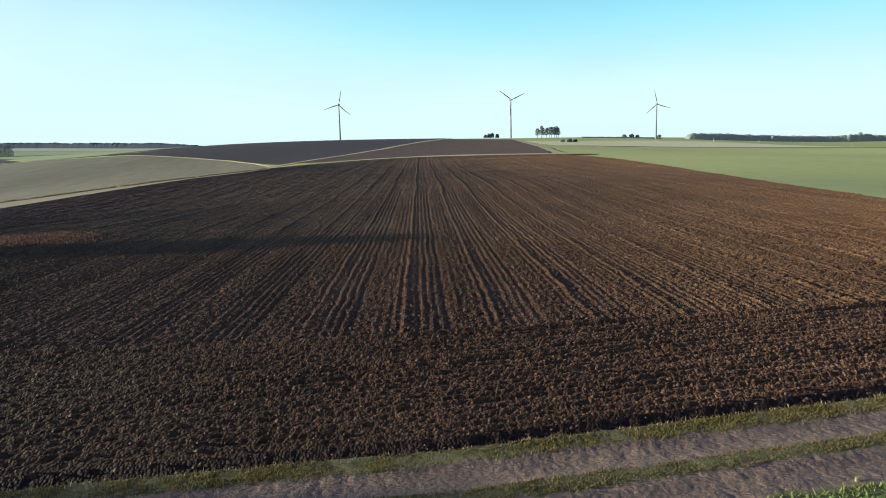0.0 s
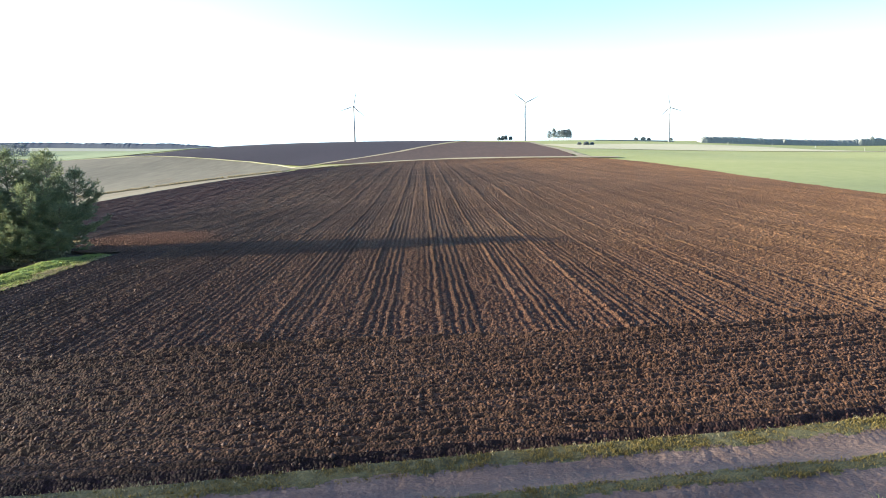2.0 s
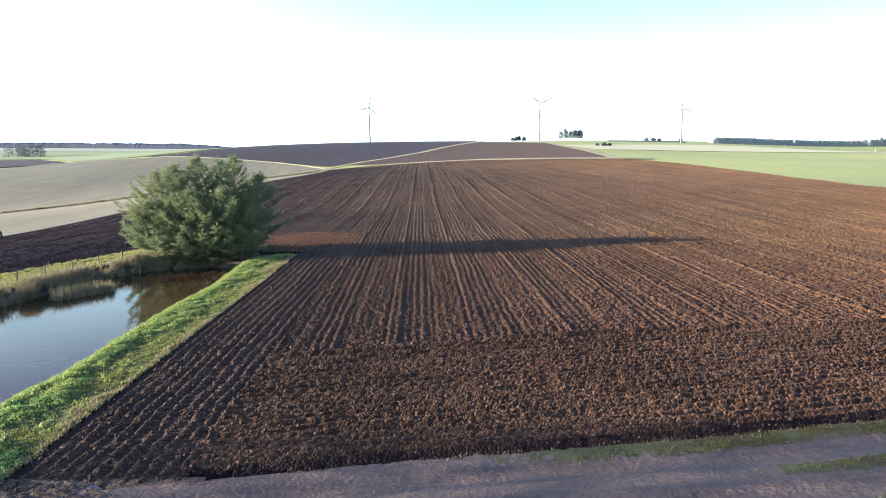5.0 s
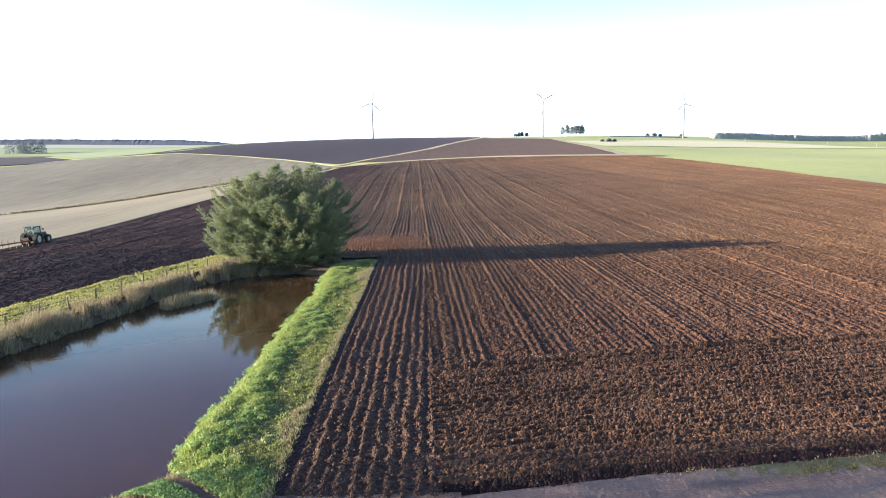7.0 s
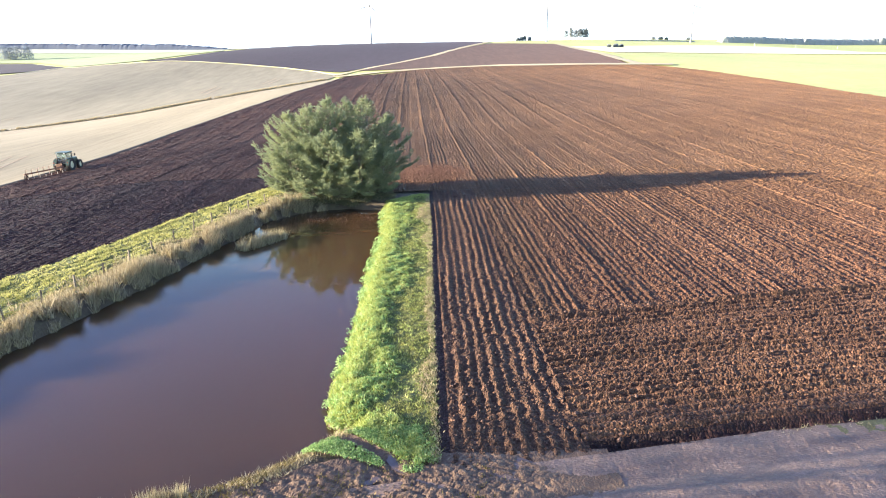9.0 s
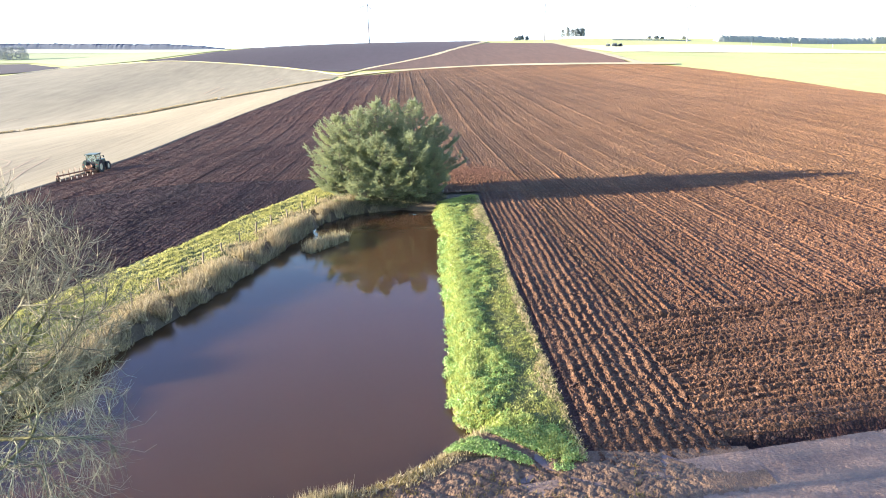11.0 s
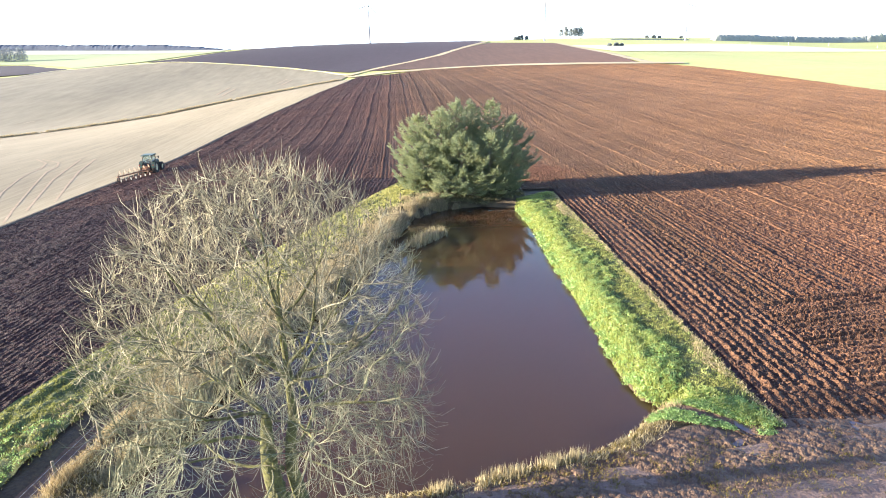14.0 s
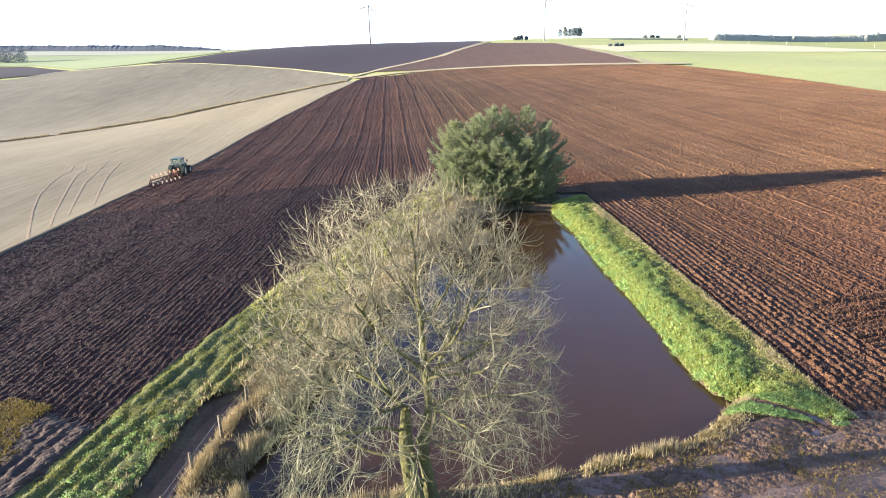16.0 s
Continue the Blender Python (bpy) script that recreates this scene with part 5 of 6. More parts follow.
def bare_tree(x, y, seed):
    """A leafless broad tree: the limbs grow towards points spread through a dome, fine twigs sit on the outer ones."""
    r = np.random.RandomState(seed)
    tree = tagged(new("bare_tree"), "leafless pale-twigged tree with mossy trunk on the pond bank", "tree")
    tree.matrix_world = pose(x, y, float(ground_z(x, y)))
    spine = [(0.15, 0, -0.3), (0.1, 0, 0.5), (-0.05, 0.05, 1.6), (-0.2, 0.1, 2.6), (-0.2, 0.12, 3.4), (-0.15, 0.2, 4.4)]
    fork = [(0.75, 0.7, -0.3), (0.62, 0.6, 1.0), (0.45, 0.45, 2.2), (0.5, 0.35, 3.2), (0.7, 0.3, 4.3), (0.65, 0.35, 5.4)]
    trunk = Tubes()
    trunk.add(fork, [0.34, 0.25, 0.21, 0.19, 0.16, 0.11], 10)
    trunk.add(spine, [0.52, 0.37, 0.31, 0.28, 0.24, 0.17], 12)
    for k in range(26):
        a, w, z = r.uniform(0, 6.28), r.uniform(0.06, 0.14), 0.2 + 0.12 * k
        c, s = 0.26 * math.cos(a), 0.26 * math.sin(a)
        trunk.add([(0.06 + c, s, z), (0.02 + c * 1.2, s * 1.2, z + 0.12), (-0.03 + c, s, z + 0.28)], [0.04, w, 0.04], 6)
    part("trunk", trunk.mesh("trunk"), MOSS, tree, "thick knobbly mossy trunk")
    # points that the limbs reach for
    n = 5000
    z = 1.4 + 11.0 * r.rand(n) ** 0.74
    wide = np.interp(z, [1.2, 2.5, 4.3, 6.5, 8.3, 10.0, 11.5, 12.4], [3.9, 4.6, 5.1, 5.4, 5.2, 4.5, 3.2, 1.3])
    a, f = r.uniform(0, 2 * np.pi, n), r.rand(n) ** 0.42
    wide = wide * (0.88 + 0.24 * vnoise(a * 1.6, z * 0.5, 3)) * (1 - 0.12 * np.maximum(0, -np.cos(a)))
    goal = np.column_stack([np.interp(z, [1.4, 5, 9], [-0.8, -0.5, 0.0]) + np.cos(a) * wide * f, 0.3 + np.sin(a) * wide * f, z])
    goal = goal[((z > 4.2) | (r.rand(n) < 0.6)) & (f > np.interp(z, [1.2, 4, 6], [0.68, 0.5, 0.2])) & ((z > 5.2) | (goal[:, 1] > 0.3) | (np.abs(goal[:, 0] + 0.2) > 1.7))]
    nodes, parent = [], []
    for k, p in enumerate(spine[3:] + fork[3:]):
        nodes.append(np.array(p, float))
        parent.append(k - 1 if k != 3 else -1)
    near = np.linalg.norm(goal[:, None] - np.array(nodes)[None], axis=2)
    which, dist = near.argmin(1), near.min(1)
    step = 0.32
    for _ in range(70):
        pull = {}
        reach = np.where(dist < 9.0)[0]
        if not len(reach):
            break
        ways = goal[reach] - np.array(nodes)[which[reach]]
        ways /= np.linalg.norm(ways, axis=1)[:, None] + 1e-9
        total = np.zeros((len(nodes), 3))
        np.add.at(total, which[reach], ways)
        first = len(nodes)
        for k in np.unique(which[reach]):
            w = total[k]
            if np.linalg.norm(w) < 1e-6:
                continue
            w = w / np.linalg.norm(w)
            if parent[k] >= 0:
                back = nodes[k] - nodes[parent[k]]
                w = w + 0.95 * back / (np.linalg.norm(back) + 1e-9)
            w = w + r.normal(0, 0.15, 3)
            nodes.append(nodes[k] + step * w / np.linalg.norm(w))
            parent.append(int(k))
        fresh = np.array(nodes[first:])
        if not len(fresh):
            break
        d = np.linalg.norm(goal[:, None] - fresh[None], axis=2)
        m, w = d.min(1), d.argmin(1)
        better = m < dist
        which[better], dist[better] = first + w[better], m[better]
        keep = dist > 0.42
        goal, which, dist = goal[keep], which[keep], dist[keep]
        if len(goal) < 20:
            break
    nodes, parent = np.array(nodes), np.array(parent)
    kids = [[] for _ in nodes]
    for k, p in enumerate(parent):
        if p >= 0:
            kids[p].append(k)
    power = np.zeros(len(nodes))
    for k in range(len(nodes) - 1, -1, -1):
        power[k] = sum(power[c] for c in kids[k]) if kids[k] else 0.0092**2.1
    thick = np.minimum(power ** (1 / 2.1), 0.2)
    limbs, twigs, low_twigs = {}, Tubes(), Tubes()
    root = np.zeros(len(nodes), int)
    for k in range(len(nodes)):
        root[k] = k if parent[k] < 6 else root[parent[k]]
    for k in range(6, len(nodes)):
        p = parent[k]
        if p >= 6 and kids[p] and max(kids[p], key=lambda c: thick[c]) == k and not (thick[p] > 0.030 >= thick[k]):
            continue
        chain = [p, k]
        while kids[chain[-1]]:
            c = max(kids[chain[-1]], key=lambda q: thick[q])
            if thick[chain[-1]] > 0.030 >= thick[c]:
                break
            chain.append(c)
        rad = [min(thick[c], thick[k]) for c in chain]
        fat = thick[k] > 0.030
        (limbs.setdefault(root[k], Tubes()) if fat else twigs if nodes[k][2] > 6.8 else low_twigs).add(nodes[chain], rad, 6 if fat else 4)
    for k in range(6, len(nodes)):
        if thick[k] > 0.030:
            continue
        own = nodes[k] - nodes[parent[k]]
        own /= np.linalg.norm(own) + 1e-9
        low = max(0.0, 1 - nodes[k][2] / 6.5)
        for _ in range((3 if kids[k] else 6) if low < 0.25 else (1 if kids[k] else 3)):
            d = own * 0.9 + r.normal(0, 0.38, 3) + np.array([0, 0, 0.12 - 1.1 * low])
            d /= np.linalg.norm(d)
            l, q, pts = r.uniform(0.4, 1.0) * (1 + 1.5 * low), nodes[k], [nodes[k]]
            for bend in (-0.1 - 0.7 * low, 0.15 - 0.9 * low, 0.65 + 0.4 * low):
                d = d + np.array([0, 0, bend]) + r.normal(0, 0.10, 3)
                d /= np.linalg.norm(d)
                q = q + d * l / 3
                pts.append(q)
            (twigs if nodes[k][2] > 6.8 + r.normal(0, 1.4) else low_twigs).add(pts, [w * (1 - 0.4 * low) for w in (0.0080, 0.0070, 0.0058, 0.0040)], 3)
    # long weeping strands with upturned ends hang from the lower limbs
    for k in range(6, len(nodes)):
        if thick[k] > 0.05 or not 2.4 < nodes[k][2] < 6.2 or r.rand() > 0.25:
            continue
        q, pts, l = nodes[k], [nodes[k]], r.uniform(0.9, 2.1)
        d = np.array([nodes[k][0] * 0.10, nodes[k][1] * 0.10, -0.5]) + r.normal(0, 0.25, 3)
        for bend in (-0.5, -0.5, -0.2, 0.25, 0.9):
            d = d / np.linalg.norm(d) + np.array([0, 0, bend]) + r.normal(0, 0.14, 3)
            q = q + d / np.linalg.norm(d) * l / 5
            if q[2] < 0.5:
                break
            pts.append(q)
        if len(pts) > 3:
            low_twigs.add(pts, [0.0068 - 0.0007 * m for m in range(len(pts))], 3)
            for m in range(1, len(pts) - 1):
                if r.rand() < 0.6:
                    e = r.normal(0, 0.2, 3)
                    low_twigs.add([pts[m], pts[m] + e + np.array([0, 0, -0.10]), pts[m] + 1.7 * e + np.array([0, 0, 0.0])], [0.0048, 0.004, 0.0032], 3)
    for tubes in limbs.values():
        part("limb", tubes.mesh("limb"), MOSS, tree)
    part("twig_mass", twigs.mesh("twig_mass"), TWIG, tree, "dense pale grey fine twigs")
    part("twig_mass", low_twigs.mesh("twig_mass"), TWIG_GREEN, tree, "drooping twigs green with algae")
    return tree


bare_tree(-63.25, 9.9, 4)


# haze over grove, pines and ridge shrubs is mixed into these colours
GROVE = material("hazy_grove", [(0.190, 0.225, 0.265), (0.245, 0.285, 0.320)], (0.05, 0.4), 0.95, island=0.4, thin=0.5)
PINES = material("hazed_distant_pines", [(0.182, 0.217, 0.231), (0.308, 0.343, 0.350)], (0.05, 0.4), 0.95, island=0.4, thin=0.4)


def far_tree(x, y, tall, wide, seed, stem=0.25, name="pine_tree", label="dark tall pine in a distant copse", group="copse", mat=PINES):
    r = np.random.RandomState(seed)
    tree = tagged(new(name), label, "tree", group)
    tree.matrix_world = pose(x, y, float(height(x, y)))
    trunk = Tubes()
    trunk.add([(0, 0, -0.3), (0, 0, tall * 0.5), (0.1, 0, tall * 0.95)], [0.024 * tall, 0.016 * tall, 0.004 * tall], 6)
    part("trunk", trunk.mesh("trunk"), BARK, tree)
    n = 260
    q = stem + (1 - stem) * r.rand(n) ** 0.8
    reach = wide * np.sqrt(np.clip(1.05 - ((q - stem - 0.25) / (1.0 - stem - 0.25)) ** 2, 0.05, 1))
    a, s = r.uniform(0, 6.28, n), np.sqrt(r.rand(n))
    c = np.column_stack([np.cos(a) * reach * s, np.sin(a) * reach * s, q * tall])
    part("crown", spray(c, np.column_stack([np.cos(a), np.sin(a), 0.4 + 0 * a]), 0.9, 3, 0.32, "crown", r), mat, tree)
    return tree


r = np.random.RandomState(31)
for k in range(9):
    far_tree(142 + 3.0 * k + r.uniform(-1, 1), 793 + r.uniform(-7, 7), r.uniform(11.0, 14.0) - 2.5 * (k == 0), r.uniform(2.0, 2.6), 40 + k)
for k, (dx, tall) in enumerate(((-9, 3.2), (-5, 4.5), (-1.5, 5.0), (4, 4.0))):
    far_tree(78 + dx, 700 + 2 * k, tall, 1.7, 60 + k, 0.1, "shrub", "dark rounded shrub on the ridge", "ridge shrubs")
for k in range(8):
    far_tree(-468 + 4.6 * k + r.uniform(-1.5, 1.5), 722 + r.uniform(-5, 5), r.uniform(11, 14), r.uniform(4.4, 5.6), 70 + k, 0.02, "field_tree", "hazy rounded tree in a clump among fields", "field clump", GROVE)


# far fields beyond the hill: aerial haze painted into both base colours
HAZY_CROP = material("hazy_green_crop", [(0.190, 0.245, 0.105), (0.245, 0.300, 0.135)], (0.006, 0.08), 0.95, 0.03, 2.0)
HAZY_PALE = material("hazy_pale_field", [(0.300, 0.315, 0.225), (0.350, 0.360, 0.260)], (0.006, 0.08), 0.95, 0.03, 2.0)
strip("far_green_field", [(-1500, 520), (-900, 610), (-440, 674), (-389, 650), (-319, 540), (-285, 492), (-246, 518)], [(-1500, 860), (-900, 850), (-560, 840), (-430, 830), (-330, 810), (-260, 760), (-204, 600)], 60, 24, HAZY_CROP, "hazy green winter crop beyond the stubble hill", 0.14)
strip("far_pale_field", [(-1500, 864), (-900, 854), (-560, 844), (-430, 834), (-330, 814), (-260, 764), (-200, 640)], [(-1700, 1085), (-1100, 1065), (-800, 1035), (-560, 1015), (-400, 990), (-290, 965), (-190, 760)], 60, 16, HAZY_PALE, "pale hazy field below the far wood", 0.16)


def woodland(name, line, deep, tall, n, seed, label, sink=0.0, mat=WOODS, rough=0.2, taper=0.6):
    """A far wood as one close canopy: a front of crowns, an uneven top and a back."""
    p = resample(line, n)
    w = np.gradient(p, axis=0)
    w /= np.hypot(w[:, 0], w[:, 1])[:, None]
    side = np.stack([-w[:, 1], w[:, 0]], 1)
    s = np.concatenate([[0], np.cumsum(np.hypot(*np.diff(p, axis=0).T))])
    h = tall * (1 - 0.5 * rough + rough * (0.5 * vnoise(s * 0.02, 0 * s, seed) + 0.5 * vnoise(s * 0.22, 0 * s, seed + 1)))
    h = h * np.clip(np.minimum(s, s[-1] - s) / (taper * tall), 0.12, 1) ** 0.5
    out, up = np.array([0.0, 0.15, 0.3, 0.6, 1.2, 2.0, 3.0]) / 3, np.array([0.0, 0.3, 0.6, 0.86, 1.0, 0.95, 0.1])
    h = h + min(1, 0.12 * tall) * (1.3 * (vnoise(s * 0.5, 0 * s, seed + 4) - 0.5) + 0.9 * (vnoise(s * 1.2, 0 * s, seed + 5) - 0.5))
    bulge = (0.8 if taper < 8 else 0.15) * (vnoise(s[:, None] * 0.6, up[None, :] * 5, seed + 2) - 0.5)
    q = p[:, None] + side[:, None] * (out[None, :] * deep + bulge)[..., None]
    z = height(q[..., 0], q[..., 1]) - sink + up[None, :] * h[:, None] * (0.97 + 0.06 * vnoise(s[:, None] * 0.4, up[None, :] * 4, seed + 3))
    return put(name, grid_mesh(name, q[..., 0], q[..., 1], z, False), mat, label, "woodland", "stuff")


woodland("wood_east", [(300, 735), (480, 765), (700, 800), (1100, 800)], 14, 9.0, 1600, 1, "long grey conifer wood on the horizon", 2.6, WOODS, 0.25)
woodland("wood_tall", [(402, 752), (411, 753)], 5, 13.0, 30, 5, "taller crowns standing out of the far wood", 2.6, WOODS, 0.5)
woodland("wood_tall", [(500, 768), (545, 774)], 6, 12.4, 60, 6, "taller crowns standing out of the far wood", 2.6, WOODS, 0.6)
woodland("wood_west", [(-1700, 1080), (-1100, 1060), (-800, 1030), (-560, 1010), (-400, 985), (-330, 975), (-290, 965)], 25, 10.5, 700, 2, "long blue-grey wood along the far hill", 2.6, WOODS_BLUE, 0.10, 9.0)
for k, (x, y) in enumerate(((264, 592), (341, 660), (406, 694), (445, 672))):
    pole = tagged(new("marker_post"), "pale upright post at the edge of the far grassland", "post", "far posts")
    pole.matrix_world = pose(x, y, float(height(x, y)))
    tube = Tubes()
    tube.add([(0, 0, -0.3), (0, 0, 1.6), (0, 0, 3.0)], [0.17, 0.16, 0.15], 8)
    part("shaft", tube.mesh("shaft"), PALE_POST, pole)
    tube = Tubes()
    tube.add([(0, 0, 2.95), (0, 0, 3.05), (0, 0, 3.15)], [0.21, 0.21, 0.08], 8)
    part("cap", tube.mesh("cap"), PALE_POST, pole)
for k, (x, y, tall) in enumerate(((112, 522, 1.6), (118, 524, 2.2), (123, 526, 1.7), (252, 815, 3.0), (262, 818, 3.6), (270, 820, 2.6), (298, 822, 3.0))):
    far_tree(x, y, tall, tall * 0.8, 90 + k, 0.05, "shrub", "dark low shrub on the far grassland", "ridge shrubs")
woodland("hedge_east", [(170, 700), (215, 705), (262, 715)], 1.0, 1.3, 60, 3, "low dark hedge on the far ridge")


# ---- wind turbines ----
def turbine(x, y, hub, radius, turn, yaw, label):
    tower_top = hub - 0.9
    t = tagged(new("wind_turbine"), label, "wind turbine", "wind turbines")
    t.matrix_world = pose(x, y, float(height(x, y)) - 0.3, 0, 0, yaw)
    bm = bmesh.new()
    cyl(bm, 0.95, 0.55, (0, 0, 0), (0, 0, tower_top), 20)
    part("tower", bm, WHITE, t)
    bm = bmesh.new()
    box(bm, (1.7, 4.6, 1.8), (0, 0.8, hub), 0.35)
    part("nacelle", bm, WHITE, t)
    bm = bmesh.new()
    bmesh.ops.create_uvsphere(bm, u_segments=14, v_segments=10, radius=0.85, matrix=pose(0, -2.0, hub) @ Matrix.Diagonal((1, 1.3, 1, 1)))
    hubpart = part("hub", bm, WHITE, t)
    for k in range(3):
        a = radians(turn + 120 * k)
        out, side = Vector((math.sin(a), 0, math.cos(a))), Vector((math.cos(a), 0, -math.sin(a)))
        verts, faces = [], []
        for s, c, w in ((0.0, 0.5, 0.42), (0.12, 0.75, 0.3), (0.25, 1.05, 0.2), (0.6, 0.7, 0.12), (0.92, 0.36, 0.06), (1.0, 0.1, 0.03)):
            m = Vector((0, -2.0, hub)) + out * (0.5 + s * (radius - 0.5))
            for p, q in ((-0.35, 0), (0.1, 1), (0.65, 0), (0.1, -1)):
                verts.append(tuple(m + side * c * p + Vector((0, w * q, 0))))
        for i in range(5):
            for s in range(4):
                faces.append((4 * i + s, 4 * i + (s + 1) % 4, 4 * i + 4 + (s + 1) % 4, 4 * i + 4 + s))
        part("blade", mesh_of("blade", verts, faces), WHITE, hubpart)
    return t


turbine(-80.6, 678, 35.5, 15.5, 12, 0, "grey-white three-bladed turbine on the dark ridge")
turbine(89, 652, 37, 15.5, -55, 12, "grey-white three-bladed turbine beside the ridge shrubs")
turbine(248, 694, 36, 15.0, -12, -10, "grey-white three-bladed turbine beside the long wood")


# ---- fence on the pond's west bank ----
fence = tagged(new("fence"), "weathered wooden post-and-wire fence in dead grass", "fence")
line = resample([(-72.7, 10.6), (-72.2, 14.5), (-71.2, 18.9), (-69.0, 24.6), (-67.6, 29), (-65.9, 35), (-64.2, 42), (-61.6, 51), (-58.6, 58.5)], 19)
r = np.random.RandomState(8)
heads = []
for x, y in line:
    z, h = float(ground_z(x, y)), r.uniform(1.0, 1.25)
    bm = bmesh.new()
    box(bm, (0.11, 0.11, h + 0.4), (x, y, z + h / 2 - 0.2), 0.018, (r.uniform(-5, 5), r.uniform(-5, 5), r.uniform(0, 90)))
    part("post", bm, POSTWOOD, fence)
    heads.append((x, y, z + h))
for drop in (0.1, 0.42, 0.75):
    w = Tubes()
    w.add([(x + 0.06, y, z - drop) for x, y, z in heads], [0.006] * len(heads), 4)
    part("wire", w.mesh("wire"), WIRE, fence)


# ---- tractor and plough ----
def wheel(name, at, radius, width, rim, parent):
    x, y, z = at
    bm = bmesh.new()
    prof = [(0.55, -0.42), (0.86, -0.5), (0.97, -0.42), (1.0, -0.2), (1.0, 0.2), (0.97, 0.42), (0.86, 0.5), (0.55, 0.42)]
    n = 28
    rows = [[bm.verts.new((x + w * width, y + radius * q * math.cos(2 * math.pi * s / n), z + radius * q * math.sin(2 * math.pi * s / n))) for q, w in prof] for s in range(n)]
    for s in range(n):
        for k in range(len(prof) - 1):
            bm.faces.new((rows[s][k], rows[s][k + 1], rows[(s + 1) % n][k + 1], rows[(s + 1) % n][k]))
    for s in range(n):
        a = 2 * math.pi * (s + 0.5) / n
        for e in (-1, 1):
            box(bm, (width * 0.5, 0.07, 0.06), (x + e * width * 0.24, y + radius * 1.01 * math.cos(a + 0.06 * e), z + radius * 1.01 * math.sin(a + 0.06 * e)), 0, (math.degrees(a) + 90, 0, 0))
    tyre = bpy.data.meshes.new("tyre")
    bm.to_mesh(tyre)
    bm.free()
    w = part(name, tyre, RUBBER, parent)
    bm = bmesh.new()
    cyl(bm, radius * 0.56, radius * 0.56, (x - width * 0.3, y, z), (x + width * 0.3, y, z), 24)
    cyl(bm, radius * 0.2, radius * 0.2, (x - width * 0.42, y, z), (x + width * 0.42, y, z), 16)
    part("rim", bm, rim, w, "yellow wheel rim")
    return w


def tractor(x, y, yaw):
    z = float(height(x, y)) + 0.05
    t = tagged(new("tractor"), "green farm tractor with glazed cab ploughing the stubble edge", "tractor")
    bm = bmesh.new()
    box(bm, (0.85, 2.4, 0.75), (0, 1.75, 1.45), 0.14)
    box(bm, (0.80, 0.5, 0.5), (0, 2.9, 1.32), 0.14)
    part("bonnet", bm, PAINT_GREEN, t)
    bm = bmesh.new()
    box(bm, (0.6, 4.2, 0.5), (0, 0.9, 0.9), 0.06)
    box(bm, (1.5, 0.3, 0.25), (0, 2.35, 0.75), 0.05)
    box(bm, (0.9, 0.35, 0.5), (0, 3.25, 0.85), 0.06)
    box(bm, (0.45, 1.1, 0.45), (0.62, 0.95, 0.85), 0.08)
    part("chassis", bm, PAINT_DARK, t)
    bm = bmesh.new()
    for px in (-0.78, 0.78):
        for py in (-0.85, 0.75):
            cyl(bm, 0.05, 0.045, (px, py, 1.45), (px * 0.92, py * 0.93, 2.8), 8)
    box(bm, (1.6, 1.75, 0.12), (0, -0.05, 1.42), 0.03)
    box(bm, (1.5, 0.08, 0.5), (0, -0.86, 1.55), 0.02)
    part("cab_frame", bm, PAINT_DARK, t)
    for name, size, at in (("windscreen", (1.40, 0.02, 1.18), (0, 0.71, 2.15)), ("rear_window", (1.40, 0.02, 0.95), (0, -0.81, 2.25)), ("side_window", (0.02, 1.48, 1.15), (-0.73, -0.05, 2.15)), ("side_window", (0.02, 1.48, 1.15), (0.73, -0.05, 2.15))):
        bm = bmesh.new()
        box(bm, size, at)
        part(name, bm, GLASS, t)
    bm = bmesh.new()
    box(bm, (1.75, 1.95, 0.2), (0, -0.05, 2.9), 0.08)
    part("roof", bm, PAINT_GREEN, t)
    for px in (-0.6, 0.6):
        for py in (-1.0, 0.9):
            bm = bmesh.new()
            box(bm, (0.2, 0.06, 0.1), (px, py, 2.88), 0.02)
            part("work_lamp", bm, LAMP, t)
    for s in (-1, 1):
        bm = bmesh.new()
        for k in range(7):
            a = radians(15 + 25 * k)
            box(bm, (0.55, 0.42, 0.05), (s * 1.0, -0.35 - 1.02 * math.cos(a), 0.95 + 1.02 * math.sin(a)), 0.01, (90 - math.degrees(a) + 0, 0, 0) if False else (-(90 - math.degrees(a)) * -1, 0, 0))
        part("mudguard", bm, PAINT_GREEN, t)
        bm = bmesh.new()
        box(bm, (0.16, 0.04, 0.1), (s * 1.05, -1.38, 1.45), 0.015)
        part("tail_lamp", bm, RED, t)
        bm = bmesh.new()
        cyl(bm, 0.02, 0.02, (s * 0.78, 0.78, 2.5), (s * 1.15, 0.85, 2.5), 6)
        box(bm, (0.2, 0.05, 0.36), (s * 1.2, 0.85, 2.42), 0.03)
        part("mirror", bm, PAINT_DARK, t)
        wheel("rear_wheel", (s * 0.98, -0.35, 0.99), 0.99, 0.58, RIM_YELLOW, t)
        wheel("front_wheel", (s * 0.92, 2.35, 0.68), 0.68, 0.46, RIM_YELLOW, t)
    bm = bmesh.new()
    cyl(bm, 0.06, 0.06, (0.62, 1.0, 1.5), (0.62, 1.0, 2.75), 10)
    cyl(bm, 0.09, 0.09, (0.62, 1.0, 1.75), (0.62, 1.0, 2.35), 10)
    part("exhaust", bm, PAINT_DARK, t)
    bm = bmesh.new()
    box(bm, (0.5, 0.5, 0.12), (0, -0.25, 1.62), 0.04)
    box(bm, (0.48, 0.12, 0.6), (0, -0.48, 1.95), 0.04)
    part("seat", bm, PAINT_DARK, t)
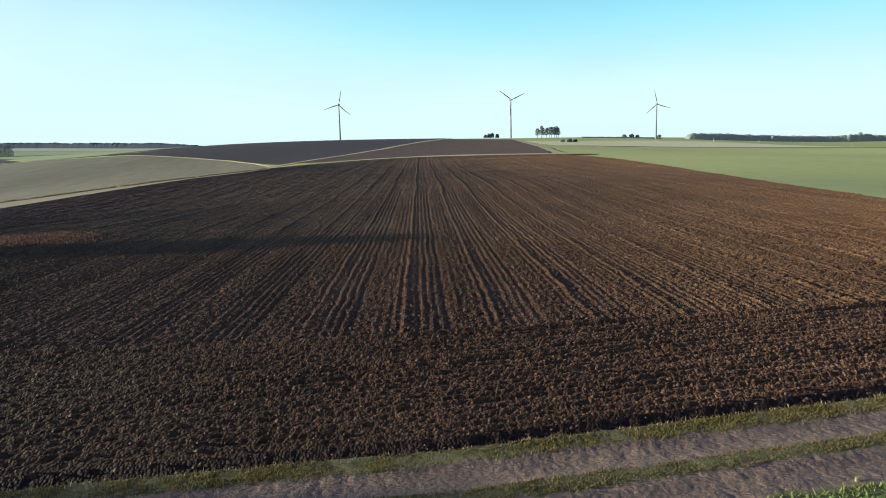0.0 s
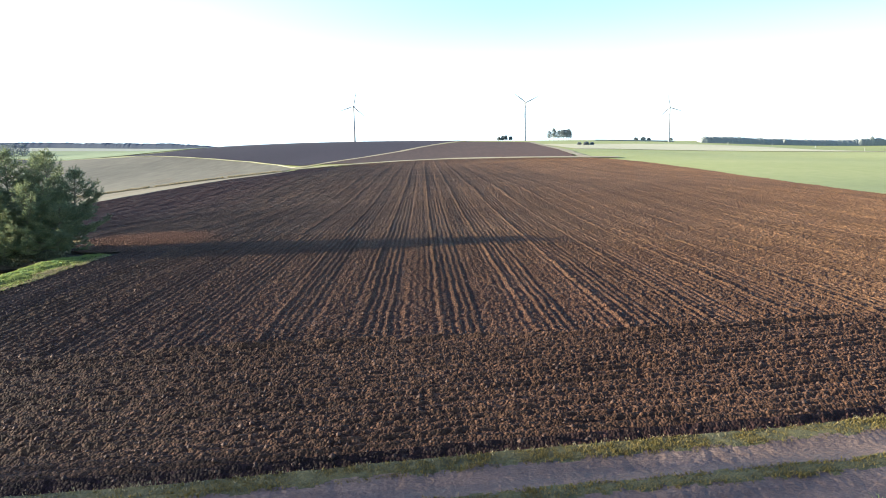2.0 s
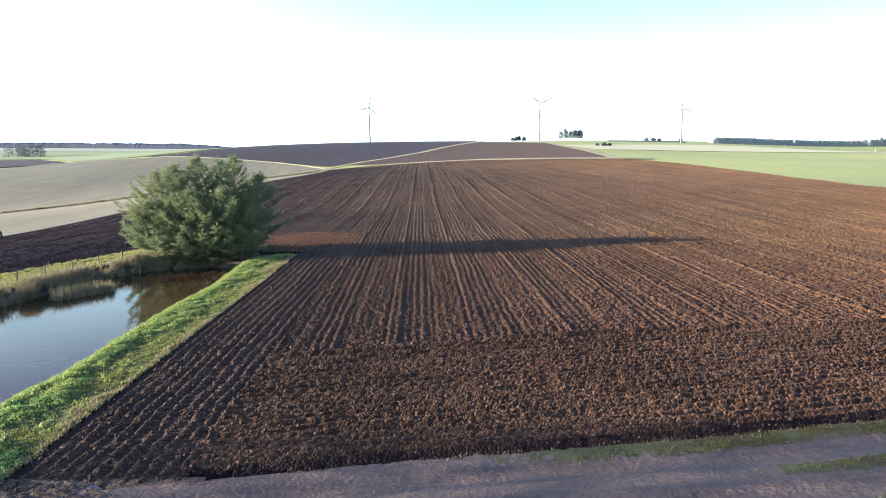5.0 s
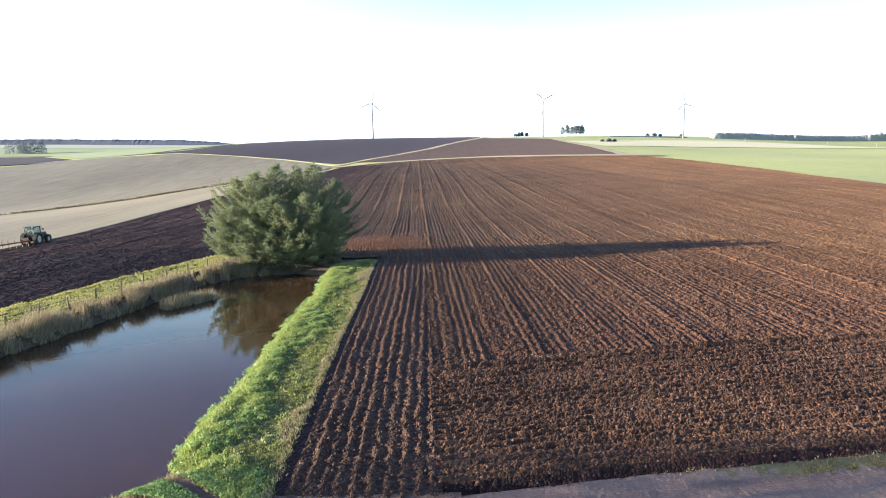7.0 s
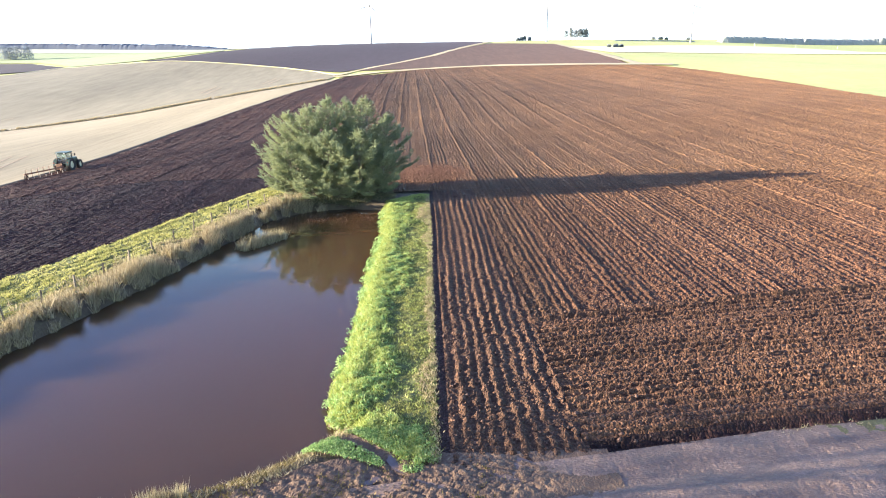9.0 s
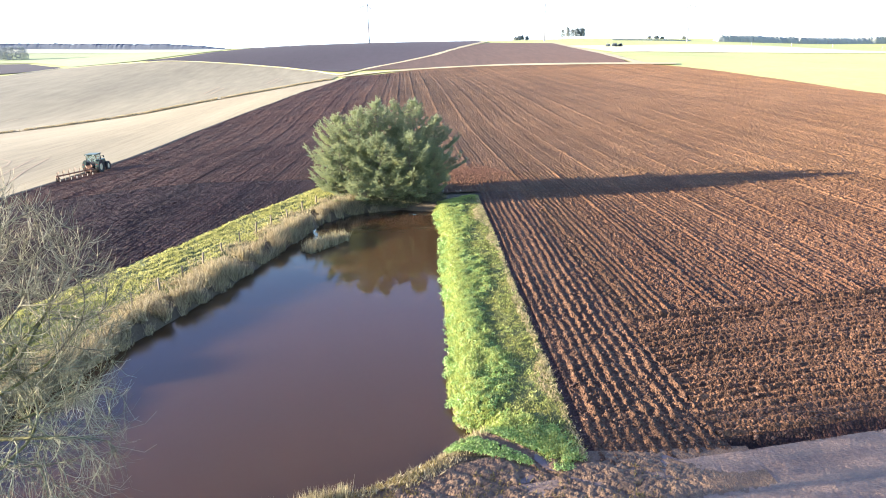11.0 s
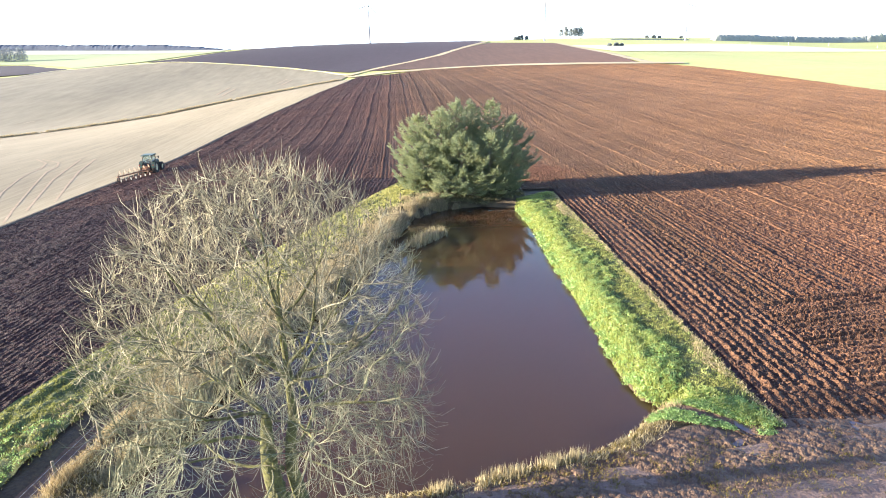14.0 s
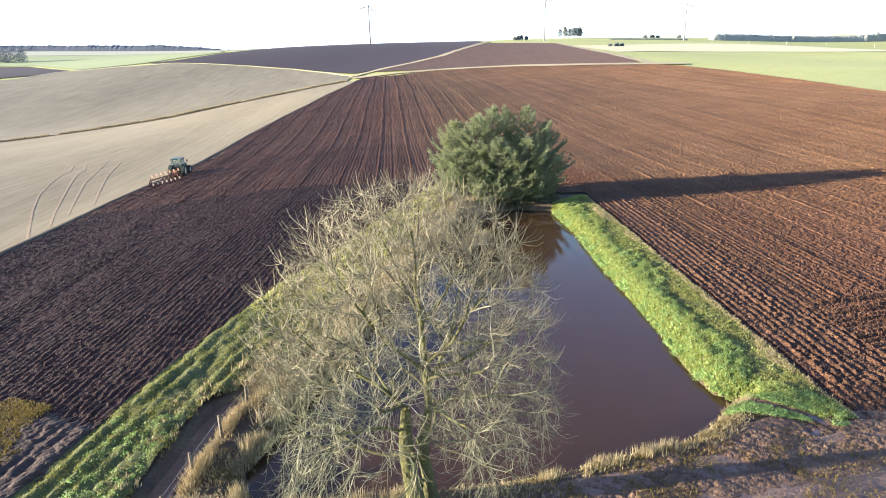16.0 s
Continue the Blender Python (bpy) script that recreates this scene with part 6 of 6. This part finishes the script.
    for a, b in (((-0.35, -0.9, 0.75), (-0.42, -1.8, 0.7)), ((0.35, -0.9, 0.75), (0.42, -1.8, 0.7)), ((0, -0.9, 1.35), (0, -1.8, 1.3))):
        bm = bmesh.new()
        cyl(bm, 0.04, 0.04, a, b, 8)
        part("link_arm", bm, PAINT_DARK, t)
    t.matrix_world = pose(x, y, z, 0, 0, yaw)

    p = tagged(new("plough"), "rusty orange reversible plough lowered behind the tractor", "plough")
    bm = bmesh.new()
    box(bm, (0.9, 0.16, 0.9), (0, -1.9, 0.95), 0.03)
    part("headstock", bm, RUST, p)
    bm = bmesh.new()
    a, b = Vector((0.75, -2.1, 0.95)), Vector((-1.75, -8.4, 0.95))
    cyl(bm, 0.11, 0.11, a, b, 8)
    cyl(bm, 0.08, 0.08, (0, -1.9, 0.95), a.lerp(b, 0.12), 8)
    part("beam", bm, RUST, p)
    for k in range(7):
        c = a.lerp(b, 0.08 + 0.145 * k)
        for s in (-1, 1):
            bm = bmesh.new()
            cyl(bm, 0.05, 0.04, c, c + Vector((0, -0.1, s * 0.55)), 8)
            leg = part("leg", bm, RUST, p)
            verts, faces = [], []
            for i in range(5):
                for j in range(4):
                    q, h = i / 4, j / 3
                    verts.append((c.x + 0.1 + 0.42 * q + 0.12 * h * q, c.y + 0.15 - 0.75 * q, c.z + s * (0.88 - 0.42 * h) ))
            for i in range(4):
                for j in range(3):
                    m = 4 * i + j
                    faces.append((m, m + 4, m + 5, m + 1))
            me = mesh_of("mouldboard", verts + [(vx, vy - 0.03, vz) for vx, vy, vz in verts], faces + [tuple(q + 20 for q in reversed(f)) for f in faces])
            part("mouldboard", me, STEEL if s < 0 else RUST, leg)
    wheel("depth_wheel", (-1.95, -7.6, 0.35), 0.35, 0.22, RUST, p)
    p.matrix_world = pose(x, y, z, 0, 0, yaw)


tractor(-98.6, 99.5, -1.5)

# wheel marks where the tractor turns on the stubble
for line in ([(-103.7, 61.5), (-107.2, 69), (-111.3, 78), (-115.2, 87.5), (-118.4, 97.8), (-119.9, 104), (-120.4, 109), (-122.6, 115), (-127.1, 120.7)], [(-104.1, 67.3), (-107.2, 75), (-110.6, 84.5), (-114.6, 96), (-117.6, 105), (-118.3, 110), (-120.6, 115.5), (-125.9, 120.5)], [(-105, 74), (-107.3, 80.5), (-112.7, 96.6), (-118.2, 119)],
             [(-104, 79), (-108, 91), (-112, 104), (-115.5, 119)], [(-98.4, 112), (-97.6, 130), (-96.6, 146), (-93.5, 165)], [(-100.0, 112), (-99.3, 130), (-98.2, 146), (-95.2, 165)]):
    ribbon("wheel_mark", line, 0.3, WHEELED, "dark wheel mark pressed into the stubble", 0.075)
# fainter marks on the upper stubble
for line in ([(-141.7, 313.2), (-142.6, 330), (-143.0, 346.4)], [(-137.2, 305.0), (-138.1, 322), (-138.4, 338.4)], [(-119.8, 348.4), (-119.2, 363), (-118.2, 378.1)], [(-116.0, 342.0), (-115.5, 357), (-114.7, 372.8)], [(-200.5, 256.4), (-199.5, 259), (-198.6, 261.4)]):
    ribbon("wheel_mark", line, 0.6, WHEELED, "dark wheel mark pressed into the upper stubble", 0.26)
